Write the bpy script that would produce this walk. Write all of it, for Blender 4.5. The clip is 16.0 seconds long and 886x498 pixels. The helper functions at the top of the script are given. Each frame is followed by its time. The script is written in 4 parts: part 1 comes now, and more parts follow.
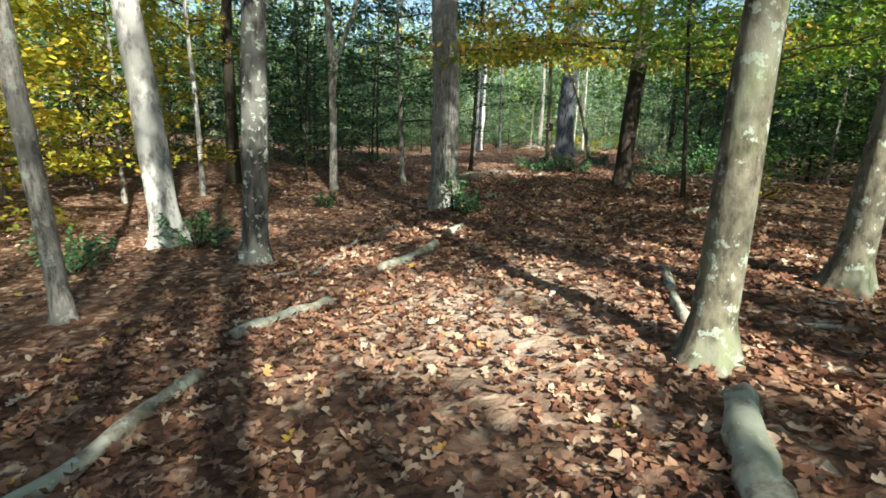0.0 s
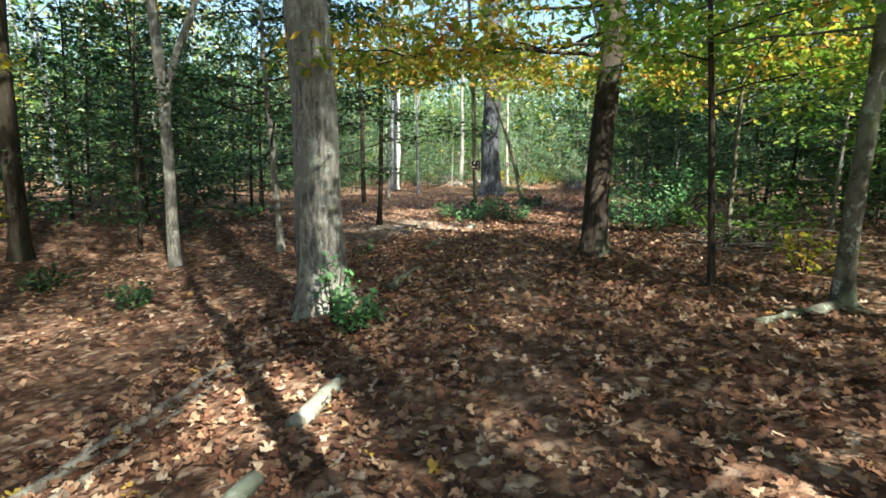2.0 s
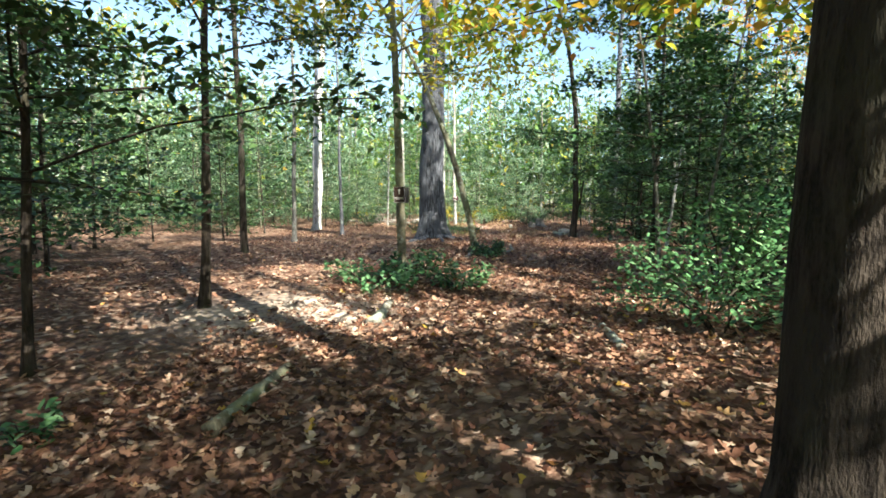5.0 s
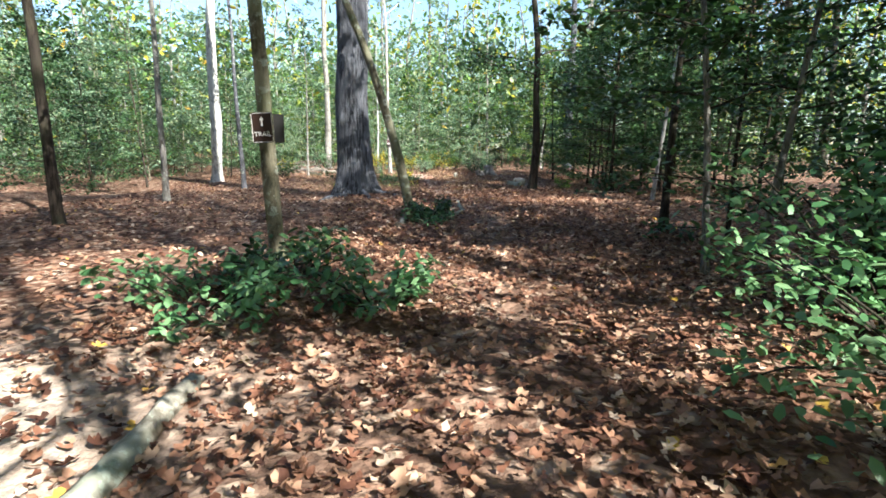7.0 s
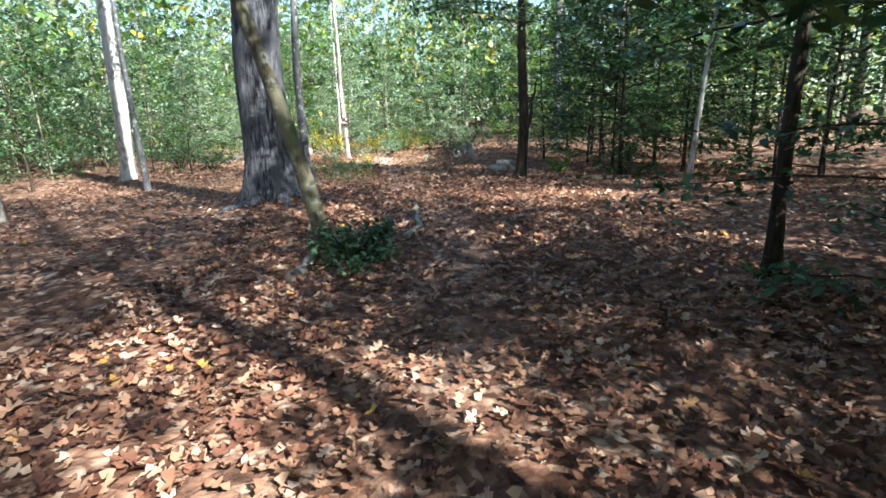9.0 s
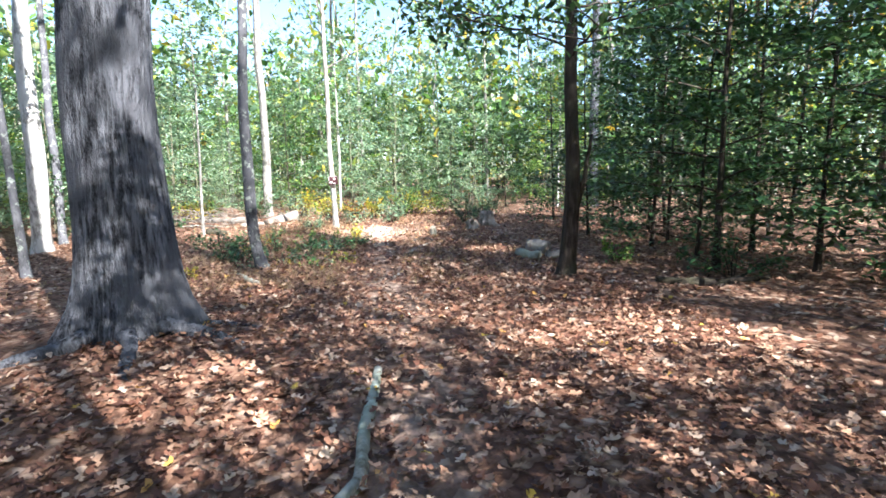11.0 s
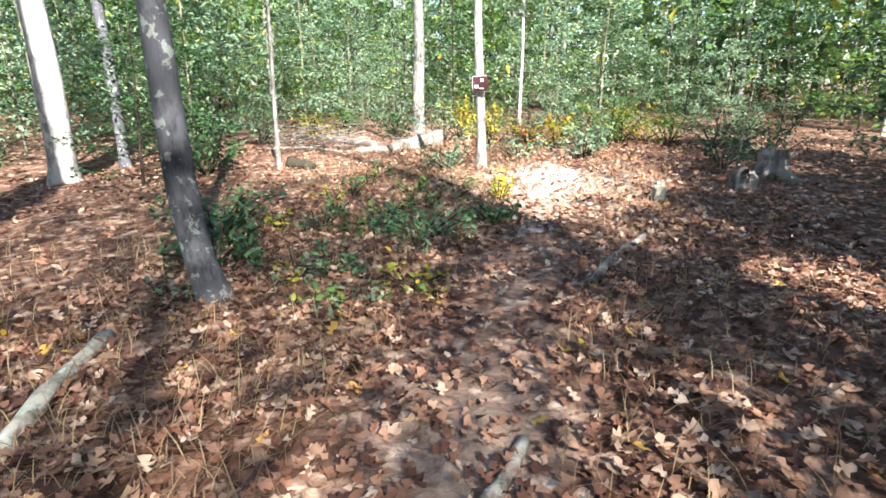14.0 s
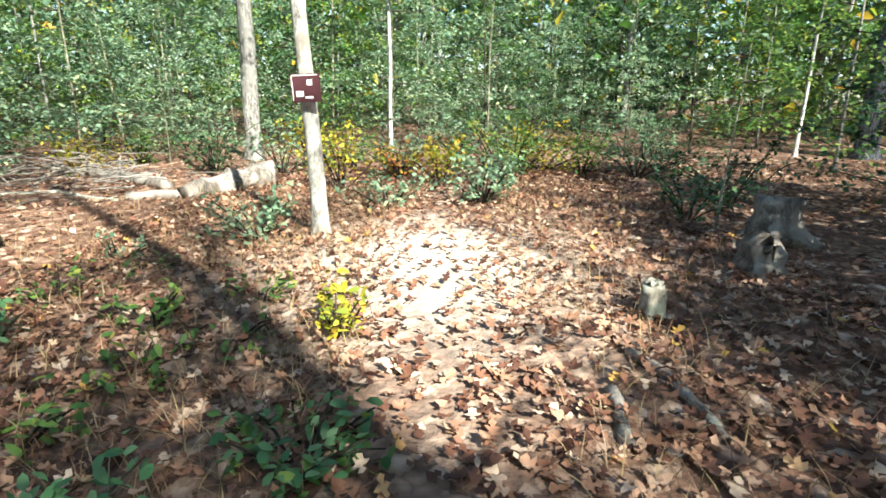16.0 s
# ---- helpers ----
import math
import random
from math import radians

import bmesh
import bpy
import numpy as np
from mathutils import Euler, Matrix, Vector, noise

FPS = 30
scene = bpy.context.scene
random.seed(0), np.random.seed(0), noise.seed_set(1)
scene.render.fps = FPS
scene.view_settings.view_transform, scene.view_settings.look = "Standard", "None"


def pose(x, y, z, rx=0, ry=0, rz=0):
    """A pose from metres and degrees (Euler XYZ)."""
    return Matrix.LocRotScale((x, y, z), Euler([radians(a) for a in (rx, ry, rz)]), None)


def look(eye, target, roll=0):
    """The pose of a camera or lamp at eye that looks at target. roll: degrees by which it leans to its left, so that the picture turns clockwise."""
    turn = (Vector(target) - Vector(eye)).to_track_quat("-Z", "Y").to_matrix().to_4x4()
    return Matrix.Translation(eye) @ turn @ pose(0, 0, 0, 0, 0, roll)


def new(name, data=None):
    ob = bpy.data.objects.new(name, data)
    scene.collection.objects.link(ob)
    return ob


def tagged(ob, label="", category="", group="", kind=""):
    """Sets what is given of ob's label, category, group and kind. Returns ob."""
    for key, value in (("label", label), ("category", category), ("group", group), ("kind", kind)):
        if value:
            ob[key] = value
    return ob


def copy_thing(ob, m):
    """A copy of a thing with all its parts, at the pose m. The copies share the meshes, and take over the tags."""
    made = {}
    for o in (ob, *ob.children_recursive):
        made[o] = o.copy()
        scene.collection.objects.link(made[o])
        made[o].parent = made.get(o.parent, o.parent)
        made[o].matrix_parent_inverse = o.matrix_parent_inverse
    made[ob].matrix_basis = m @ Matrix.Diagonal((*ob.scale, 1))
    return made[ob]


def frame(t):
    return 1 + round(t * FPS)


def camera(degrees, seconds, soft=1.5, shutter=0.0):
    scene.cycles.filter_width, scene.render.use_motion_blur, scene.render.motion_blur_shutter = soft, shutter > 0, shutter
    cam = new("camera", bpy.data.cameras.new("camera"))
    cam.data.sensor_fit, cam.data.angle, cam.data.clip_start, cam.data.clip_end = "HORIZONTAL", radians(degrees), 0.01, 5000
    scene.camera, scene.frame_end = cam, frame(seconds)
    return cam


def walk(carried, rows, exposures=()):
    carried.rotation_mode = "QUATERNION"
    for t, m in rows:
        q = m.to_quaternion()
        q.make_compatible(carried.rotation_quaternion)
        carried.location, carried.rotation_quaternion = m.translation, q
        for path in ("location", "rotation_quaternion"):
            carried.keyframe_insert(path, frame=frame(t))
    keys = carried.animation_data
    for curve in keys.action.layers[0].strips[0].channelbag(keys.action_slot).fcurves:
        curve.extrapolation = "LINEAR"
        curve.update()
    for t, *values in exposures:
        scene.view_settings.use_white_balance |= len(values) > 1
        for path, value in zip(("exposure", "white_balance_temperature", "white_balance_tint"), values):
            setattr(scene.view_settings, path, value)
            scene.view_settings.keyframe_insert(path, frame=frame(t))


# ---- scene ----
cam = camera(79.4, 16.0, soft=1.7)
PATH = [
    (0, (1.328, 0.768, 1.138), (1.247, 2.717, 0.694), 1.9),
    (0.5, (1.293, 1.645, 1.192), (1.320, 3.581, 0.689), 1.6),
    (1, (1.349, 2.544, 1.249), (1.414, 4.487, 0.779), 1.3),
    (1.5, (1.466, 3.405, 1.231), (1.607, 5.371, 0.893), 1.0),
    (2, (1.612, 4.219, 1.282), (1.809, 6.184, 0.965), 0.6),
    (2.5, (1.775, 5.008, 1.238), (2.069, 6.968, 0.968), 0.5),
    (3, (2.008, 5.840, 1.262), (2.256, 7.813, 1.050), 0.6),
    (3.5, (2.231, 6.625, 1.263), (2.435, 8.605, 1.073), 0.3),
    (4.0, (2.388, 7.577, 1.226), (2.654, 9.551, 1.042), 0.3),
    (4.2, (2.451, 7.958, 1.212), (2.742, 9.929, 1.030), 0.3),
    (6.3, (3.356, 11.332, 1.129), (3.884, 13.250, 0.930), 0.8),
    (6.5, (3.431, 11.695, 1.135), (3.978, 13.600, 0.861), 0.8),
    (7, (3.737, 12.561, 1.108), (4.323, 14.436, 0.734), 0.5),
    (7.5, (3.991, 13.353, 1.194), (4.665, 15.199, 0.825), 0.1),
    (8, (4.400, 14.090, 1.150), (5.081, 15.937, 0.799), -0.8),
    (8.2, (4.550, 14.368, 1.126), (5.246, 16.203, 0.743), -1.6),
    (10.3, (6.184, 17.730, 1.332), (6.664, 19.606, 0.832), -0.8),
    (10.5, (6.327, 18.076, 1.302), (6.806, 19.967, 0.861), -0.6),
    (11, (6.598, 19.112, 1.360), (7.167, 21.010, 1.086), -0.8),
    (11.5, (6.915, 20.032, 1.352), (7.419, 21.951, 1.098), -0.9),
    (12, (7.261, 20.873, 1.351), (7.784, 22.792, 1.140), -0.8),
    (12.5, (7.501, 21.705, 1.387), (8.100, 23.607, 1.241), 0.0),
    (13, (7.778, 22.904, 1.287), (7.990, 24.839, 0.827), 0.6),
    (13.5, (7.893, 23.789, 1.293), (7.797, 25.697, 0.700), -0.1),
    (14, (7.944, 24.612, 1.266), (7.780, 26.516, 0.674), -0.2),
    (14.5, (7.827, 25.348, 1.329), (7.795, 27.281, 0.816), 0.5),
    (15, (7.861, 26.227, 1.284), (7.900, 28.160, 0.773), 0.4),
    (15.5, (8.041, 27.129, 1.212), (8.191, 29.052, 0.681), 0.4),
    (16, (8.245, 27.929, 1.204), (8.513, 29.835, 0.660), 0.4),
]
walk(cam, [(t, look(eye, target, roll)) for t, eye, target, roll in PATH],
     [(0.0, 1.85, 6250, 0), (1.0, 1.95, 6250, -1), (2.0, 2.2, 6300, -1), (4.2, 2.35, 6300, 0), (6.5, 2.25, 6000, 7), (8.0, 2.2, 5950, 6), (10.5, 2.7, 5750, 10), (12.5, 2.5, 5950, 12), (15.0, 2.45, 6000, 6), (16.0, 2.1, 6050, 1)])

# ---- light ----
SUN_EL, SUN_DIR = 38.0, (0.425, -0.905)
world = bpy.data.worlds.new("world")
scene.world = world
world.use_nodes = True
wn = world.node_tree
sky = wn.nodes.new("ShaderNodeTexSky")
sky.sky_type, sky.sun_disc = "NISHITA", False
sky.sun_elevation, sky.sun_rotation = radians(SUN_EL), math.atan2(SUN_DIR[0], SUN_DIR[1])
sky.air_density, sky.dust_density, sky.ozone_density = 1.0, 0.6, 1.0
wn.nodes["Background"].inputs["Strength"].default_value = 0.065
wn.links.new(sky.outputs[0], wn.nodes["Background"].inputs["Color"])
sun = new("sun", bpy.data.lights.new("sun", "SUN"))
sun.data.energy, sun.data.angle, sun.data.color = 5.0, radians(0.53), (1.0, 0.93, 0.82)
c = math.cos(radians(SUN_EL))
sun.matrix_world = look((SUN_DIR[0] * c * 50, SUN_DIR[1] * c * 50, math.sin(radians(SUN_EL)) * 50), (0, 0, 0))

rng = np.random.default_rng(7)


# ---- materials ----
class Nodes:
    """A short hand for a node material."""

    def __init__(self, name):
        self.mat = bpy.data.materials.new(name)
        self.mat.use_nodes = True
        self.tree = self.mat.node_tree
        self.bsdf = self.tree.nodes["Principled BSDF"]
        self.out = self.tree.nodes["Material Output"]

    def add(self, kind, **inputs):
        node = self.tree.nodes.new("ShaderNode" + kind)
        for key, value in inputs.items():
            sock = node.inputs[key.replace("_", " ")]
            if isinstance(value, bpy.types.NodeSocket):
                self.tree.links.new(value, sock)
            else:
                sock.default_value = value
        return node

    def link(self, a, b):
        self.tree.links.new(a, b)

    def ramp(self, fac, stops, interp="LINEAR"):
        node = self.tree.nodes.new("ShaderNodeValToRGB")
        node.color_ramp.interpolation = interp
        el = node.color_ramp.elements
        while len(el) < len(stops):
            el.new(0.5)
        for e, (pos, col) in zip(el, stops):
            e.position, e.color = pos, (*col, 1)
        self.link(fac, node.inputs[0])
        return node.outputs[0]

    def coords(self, scale=(1, 1, 1), which="Object"):
        tc = self.tree.nodes.new("ShaderNodeTexCoord")
        mp = self.tree.nodes.new("ShaderNodeMapping")
        mp.inputs["Scale"].default_value = scale
        self.link(tc.outputs[which], mp.inputs[0])
        return mp.outputs[0]

    def noise(self, vec, scale, detail=3.0, rough=0.6):
        n = self.add("TexNoise", Vector=vec, Scale=scale, Detail=detail, Roughness=rough)
        return n.outputs["Fac"]

    def mix(self, fac, a, b, blend="MIX"):
        node = self.tree.nodes.new("ShaderNodeMix")
        node.data_type, node.blend_type = "RGBA", blend
        for sock, value in ((node.inputs[0], fac), (node.inputs[6], a), (node.inputs[7], b)):
            if isinstance(value, bpy.types.NodeSocket):
                self.link(value, sock)
            elif isinstance(value, tuple):
                sock.default_value = (*value, 1)
            else:
                sock.default_value = value
        return node.outputs[2]

    def bump(self, height, strength, dist):
        return self.add("Bump", Height=height, Strength=strength, Distance=dist).outputs[0]

    def finish(self, colour, rough=0.85, normal=None, spec=0.25):
        b = self.bsdf
        if isinstance(colour, bpy.types.NodeSocket):
            self.link(colour, b.inputs["Base Color"])
        else:
            b.inputs["Base Color"].default_value = (*colour, 1)
        b.inputs["Roughness"].default_value = rough
        b.inputs["Specular IOR Level"].default_value = spec
        if normal is not None:
            self.link(normal, b.inputs["Normal"])
        return self.mat


def bark(name, dark, light, patch, stretch=0.16, scale=9.0, depth=0.012, lichen=0.0, moss=0.0):
    """Bark with upright furrows, blotches of a paler patch colour, lichen and moss."""
    n = Nodes(name)
    v = n.coords((1, 1, stretch))
    rid = n.noise(v, scale, 4, 0.65)
    fine = n.noise(n.coords((1, 1, 0.4)), scale * 4, 3, 0.6)
    col = n.ramp(rid, [(0.40, dark), (0.49, tuple(0.6 * a + 0.4 * b for a, b in zip(dark, light))), (0.60, light)])
    col = n.mix(n.ramp(fine, [(0.4, (0, 0, 0)), (0.75, (0.5, 0.5, 0.5))]), col, light)
    big = n.noise(n.coords((1, 1, 0.6)), 2.6, 3, 0.6)
    col = n.mix(n.ramp(big, [(0.49, (0, 0, 0)), (0.56, (0.85, 0.85, 0.85))]), col, patch)
    if lichen:
        li = n.noise(n.coords(), 11.0, 4, 0.7)
        col = n.mix(n.ramp(li, [(0.57, (0, 0, 0)), (0.61, (lichen,) * 3)]), col, (0.42, 0.47, 0.40))
    if moss:
        mo = n.noise(n.coords((1, 1, 0.5)), 3.5, 4, 0.6)
        col = n.mix(n.ramp(mo, [(0.48, (0, 0, 0)), (0.66, (moss,) * 3)]), col, (0.10, 0.13, 0.05))
    h = n.mix(0.3, rid, fine)
    return n.finish(col, 0.9, n.bump(h, 1.0, depth), 0.15)


def leaf_material(name, stops, translucent=0.35, rough=0.5, spec=0.35):
    """Leaves, each of its own colour, that let some light through."""
    n = Nodes(name)
    geo = n.tree.nodes.new("ShaderNodeNewGeometry")
    col = n.ramp(geo.outputs["Random Per Island"], stops)
    grain = n.noise(n.coords(), 1.3, 3, 0.6)
    tone = n.ramp(grain, [(0.3, (0.72, 0.72, 0.72)), (0.7, (1.12, 1.12, 1.12))])
    col = n.mix(1.0, col, tone, "MULTIPLY")
    n.finish(col, rough, None, spec)
    if translucent:
        tr = n.add("BsdfTranslucent", Color=n.mix(1.0, col, (1.1, 1.15, 0.95), "MULTIPLY"))
        mx = n.add("MixShader", Fac=translucent)
        n.link(n.bsdf.outputs[0], mx.inputs[1])
        n.link(tr.outputs[0], mx.inputs[2])
        n.link(mx.outputs[0], n.out.inputs[0])
    return n.mat


def litter_material(name):
    n = Nodes(name)
    geo = n.tree.nodes.new("ShaderNodeNewGeometry")
    col = n.ramp(geo.outputs["Random Per Island"],
                 [(0.0, (0.055, 0.025, 0.017)), (0.2, (0.125, 0.054, 0.034)), (0.42, (0.225, 0.105, 0.063)), (0.66, (0.335, 0.18, 0.112)),
                  (0.86, (0.47, 0.295, 0.195)), (0.985, (0.63, 0.49, 0.37)), (0.993, (0.55, 0.28, 0.06)), (1.0, (0.62, 0.44, 0.08))])
    blotch = n.noise(n.coords(), 26.0, 3, 0.6)
    col = n.mix(1.0, col, n.ramp(blotch, [(0.3, (0.7, 0.68, 0.66)), (0.7, (1.1, 1.1, 1.1))]), "MULTIPLY")
    tr = n.add("BsdfTranslucent", Color=col)
    n.finish(col, 0.6, n.bump(blotch, 0.5, 0.004), 0.3)
    mx = n.add("MixShader", Fac=0.18)
    n.link(n.bsdf.outputs[0], mx.inputs[1])
    n.link(tr.outputs[0], mx.inputs[2])
    n.link(mx.outputs[0], n.out.inputs[0])
    return n.mat


def ground_material():
    """Forest floor: dark humus with a mat of trodden brown leaves."""
    n = Nodes("forest_floor")
    v = n.coords()
    warp = n.noise(v, 9.0, 2, 0.5)
    vec = n.tree.nodes.new("ShaderNodeVectorMath")
    vec.operation = "ADD"
    sc = n.tree.nodes.new("ShaderNodeVectorMath")
    sc.operation = "SCALE"
    n.link(warp, sc.inputs[0])
    sc.inputs[3].default_value = 0.12
    n.link(v, vec.inputs[0])
    n.link(sc.outputs[0], vec.inputs[1])
    vor = n.add("TexVoronoi", Vector=vec.outputs[0], Scale=13.0, Randomness=1.0)
    vor.feature = "F1"
    sep = n.tree.nodes.new("ShaderNodeSeparateColor")
    n.link(vor.outputs["Color"], sep.inputs[0])
    leaf = n.ramp(sep.outputs[0], [(0.0, (0.085, 0.042, 0.028)), (0.3, (0.17, 0.088, 0.057)), (0.6, (0.30, 0.175, 0.12)), (0.85, (0.44, 0.30, 0.215)), (1.0, (0.60, 0.47, 0.36))])
    edge = n.ramp(vor.outputs["Distance"], [(0.25, (1, 1, 1)), (0.62, (0.42, 0.38, 0.36))])
    leaf = n.mix(1.0, leaf, edge, "MULTIPLY")
    humus = n.ramp(n.noise(v, 30.0, 4, 0.7), [(0.3, (0.08, 0.042, 0.028)), (0.7, (0.26, 0.16, 0.11))])
    patch = n.noise(v, 0.8, 4, 0.6)
    col = n.mix(n.ramp(patch, [(0.42, (0.9, 0.9, 0.9)), (0.62, (0.5, 0.5, 0.5))]), humus, leaf)
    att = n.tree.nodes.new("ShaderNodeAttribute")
    att.attribute_name = "worn_sunlit"
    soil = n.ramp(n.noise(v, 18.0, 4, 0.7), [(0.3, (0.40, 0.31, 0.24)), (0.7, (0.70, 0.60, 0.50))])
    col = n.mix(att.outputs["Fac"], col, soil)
    h = n.mix(0.5, vor.outputs["Distance"], n.noise(v, 40.0, 3, 0.6))
    return n.finish(col, 0.95, n.bump(h, 0.9, 0.03), 0.1)


M_FLOOR = ground_material()
M_LITTER = litter_material("fallen_leaves")
M_OAK = bark("oak_bark", (0.016, 0.016, 0.019), (0.20, 0.205, 0.23), (0.12, 0.122, 0.138), 0.15, 24.0, 0.09, 0.0, 0.0)
M_GREY = bark("grey_bark", (0.075, 0.066, 0.058), (0.28, 0.26, 0.235), (0.20, 0.188, 0.17), 0.22, 28.0, 0.03, 0.45)
M_BEECH = bark("beech_bark", (0.045, 0.039, 0.029), (0.145, 0.13, 0.096), (0.20, 0.192, 0.155), 0.6, 12.0, 0.012, 0.5, 0.6)
M_PALE = bark("pale_bark", (0.16, 0.15, 0.14), (0.52, 0.50, 0.475), (0.44, 0.425, 0.40), 0.45, 14.0, 0.01, 0.25)
M_DARK = bark("dark_bark", (0.016, 0.012, 0.010), (0.066, 0.051, 0.040), (0.042, 0.034, 0.028), 0.15, 28.0, 0.03, 0.0, 0.15)
M_DAPPLE = bark("blotched_bark", (0.025, 0.023, 0.021), (0.10, 0.096, 0.088), (0.17, 0.165, 0.15), 0.16, 26.0, 0.03, 0.8)
M_POST = bark("blotched_pale_bark", (0.10, 0.09, 0.075), (0.56, 0.53, 0.48), (0.20, 0.175, 0.145), 0.5, 12.0, 0.015, 0.3)
M_MOSSY = bark("mossy_bark", (0.075, 0.064, 0.045), (0.20, 0.18, 0.125), (0.23, 0.22, 0.15), 0.4, 14.0, 0.01, 0.5, 0.6)
M_BLUE = bark("smooth_grey_bark", (0.05, 0.05, 0.055), (0.12, 0.12, 0.13), (0.085, 0.085, 0.095), 0.4, 14.0, 0.01, 0.5)
M_SOIL = bark("trail_soil", (0.26, 0.22, 0.18), (0.52, 0.46, 0.40), (0.42, 0.37, 0.32), 1.0, 20.0, 0.006)
M_DEAD = bark("dead_wood", (0.13, 0.115, 0.09), (0.40, 0.375, 0.31), (0.30, 0.31, 0.26), 1.0, 9.0, 0.008, 0.7, 0.35)
M_ROT = bark("rotten_wood", (0.06, 0.05, 0.042), (0.22, 0.185, 0.155), (0.30, 0.265, 0.23), 0.25, 14.0, 0.015, 0.3)
M_HOLLY = leaf_material("holly_leaves", [(0, (0.02, 0.05, 0.016)), (0.4, (0.035, 0.085, 0.028)), (0.8, (0.06, 0.13, 0.045)), (1, (0.12, 0.20, 0.07))], 0.25, 0.4, 0.4)
M_GREEN = leaf_material("green_leaves", [(0, (0.05, 0.115, 0.028)), (0.4, (0.11, 0.215, 0.05)), (0.8, (0.20, 0.32, 0.075)), (1, (0.38, 0.40, 0.07))], 0.42)
M_LIGHT = leaf_material("hazy_pale_green_leaves", [(0, (0.08, 0.14, 0.085)), (0.4, (0.165, 0.265, 0.16)), (0.8, (0.28, 0.385, 0.25)), (1, (0.43, 0.46, 0.24))], 0.4)
M_YELLOW = leaf_material("yellow_leaves", [(0, (0.17, 0.23, 0.035)), (0.35, (0.38, 0.38, 0.045)), (0.7, (0.56, 0.46, 0.05)), (1, (0.62, 0.36, 0.05))], 0.45)
M_AUTUMN = leaf_material("autumn_leaves", [(0, (0.10, 0.20, 0.03)), (0.3, (0.24, 0.32, 0.04)), (0.6, (0.48, 0.42, 0.05)), (0.85, (0.60, 0.36, 0.05)), (1, (0.50, 0.19, 0.05))], 0.5)
M_ORANGE = leaf_material("orange_leaves", [(0, (0.22, 0.24, 0.04)), (0.35, (0.48, 0.34, 0.05)), (0.65, (0.52, 0.22, 0.05)), (1, (0.40, 0.12, 0.05))], 0.45)
M_BRIGHT = leaf_material("yellow_green_leaves", [(0, (0.10, 0.22, 0.035)), (0.4, (0.20, 0.36, 0.055)), (0.8, (0.36, 0.47, 0.075)), (1, (0.52, 0.46, 0.07))], 0.5)
M_SHRUB = leaf_material("shrub_leaves", [(0, (0.05, 0.13, 0.05)), (0.5, (0.11, 0.245, 0.095)), (1, (0.24, 0.39, 0.185))], 0.35, 0.4, 0.4)
M_GRASS = leaf_material("dry_grass", [(0, (0.16, 0.095, 0.055)), (0.5, (0.34, 0.22, 0.125)), (1, (0.40, 0.32, 0.16))], 0.3)


# ---- ground shape ----
def smooth(a, b, v):
    t = np.clip((v - a) / (b - a), 0, 1)
    return t * t * (3 - 2 * t)


def ramp01(a, b, v):
    return np.clip((v - a) / (b - a), 0, 1)


def ripple(x, y):
    """Small uneven swells of the forest floor."""
    return (0.018 * np.sin(1.7 * x + 0.6 * y + 1) + 0.014 * np.sin(2.3 * y - 1.1 * x) + 0.010 * np.sin(4.1 * x + 2.9 * y + 2)
            + 0.008 * np.sin(6.3 * y - 3.7 * x + 0.5) + 0.005 * np.sin(11.0 * x + 7.0 * y) + 0.004 * np.sin(13.0 * y - 9.0 * x))


def ground_z(x, y):
    x, y = np.asarray(x, float), np.asarray(y, float)
    k = 1 - smooth(11, 16, y)
    z = 0.28 * np.tanh((x - 2.2) * 0.42) * k - 0.16 * k * ramp01(1.2, -3, x)
    z = z + 0.16 * np.exp(-((x - 5.3) ** 2 + (y - 23.9) ** 2) / 1.6) + 0.15 * np.exp(-((x - 3.7) ** 2 + (y - 17.2) ** 2) / 1.2)
    z = z + 0.08 * ramp01(28, 33, y) - 0.25 * ramp01(4, 0, x) * ramp01(24, 30, y)
    far = np.hypot(x - 6, y - 18)
    z = z + 0.9 * smooth(30, 90, far) + ripple(x, y)
    return z


# the worn line of the trail: x by y
TRAIL_Y = [-6, 3, 9, 13.5, 17, 20.8, 24.1, 26.6, 28.5, 30.3, 32.3, 35, 39]
TRAIL_X = [1.0, 1.7, 2.7, 4.1, 5.6, 7.0, 7.55, 7.85, 8.25, 8.7, 8.75, 9.6, 12.5]


def trail_gap(x, y):
    return np.abs(x - np.interp(y, TRAIL_Y, TRAIL_X))


# ---- mesh helpers ----
def np_mesh(name, verts, faces, mat, parent=None, label="", rounded=False):
    """One mesh object from arrays of vertices and of triangles or quads."""
    verts, faces = np.asarray(verts, np.float32), np.asarray(faces, np.int32)
    me = bpy.data.meshes.new(name)
    k = faces.shape[1]
    me.vertices.add(len(verts))
    me.vertices.foreach_set("co", verts.ravel())
    me.loops.add(faces.size)
    me.loops.foreach_set("vertex_index", faces.ravel())
    me.polygons.add(len(faces))
    me.polygons.foreach_set("loop_start", np.arange(0, faces.size, k, dtype=np.int32))
    me.polygons.foreach_set("loop_total", np.full(len(faces), k, np.int32))
    if rounded:
        me.polygons.foreach_set("use_smooth", np.ones(len(faces), bool))
    me.update(calc_edges=True)
    me.materials.append(mat)
    ob = new(name, me)
    if parent is not None:
        ob.parent = parent
    if label:
        ob["label"] = label
    return ob


def part(name, bm, mat, parent, label="", rounded=False):
    me = bpy.data.meshes.new(name)
    bm.to_mesh(me)
    bm.free()
    me.materials.append(mat)
    if rounded:
        me.polygons.foreach_set("use_smooth", np.ones(len(me.polygons), bool))
    ob = new(name, me)
    ob.parent = parent
    if label:
        ob["label"] = label
    return ob


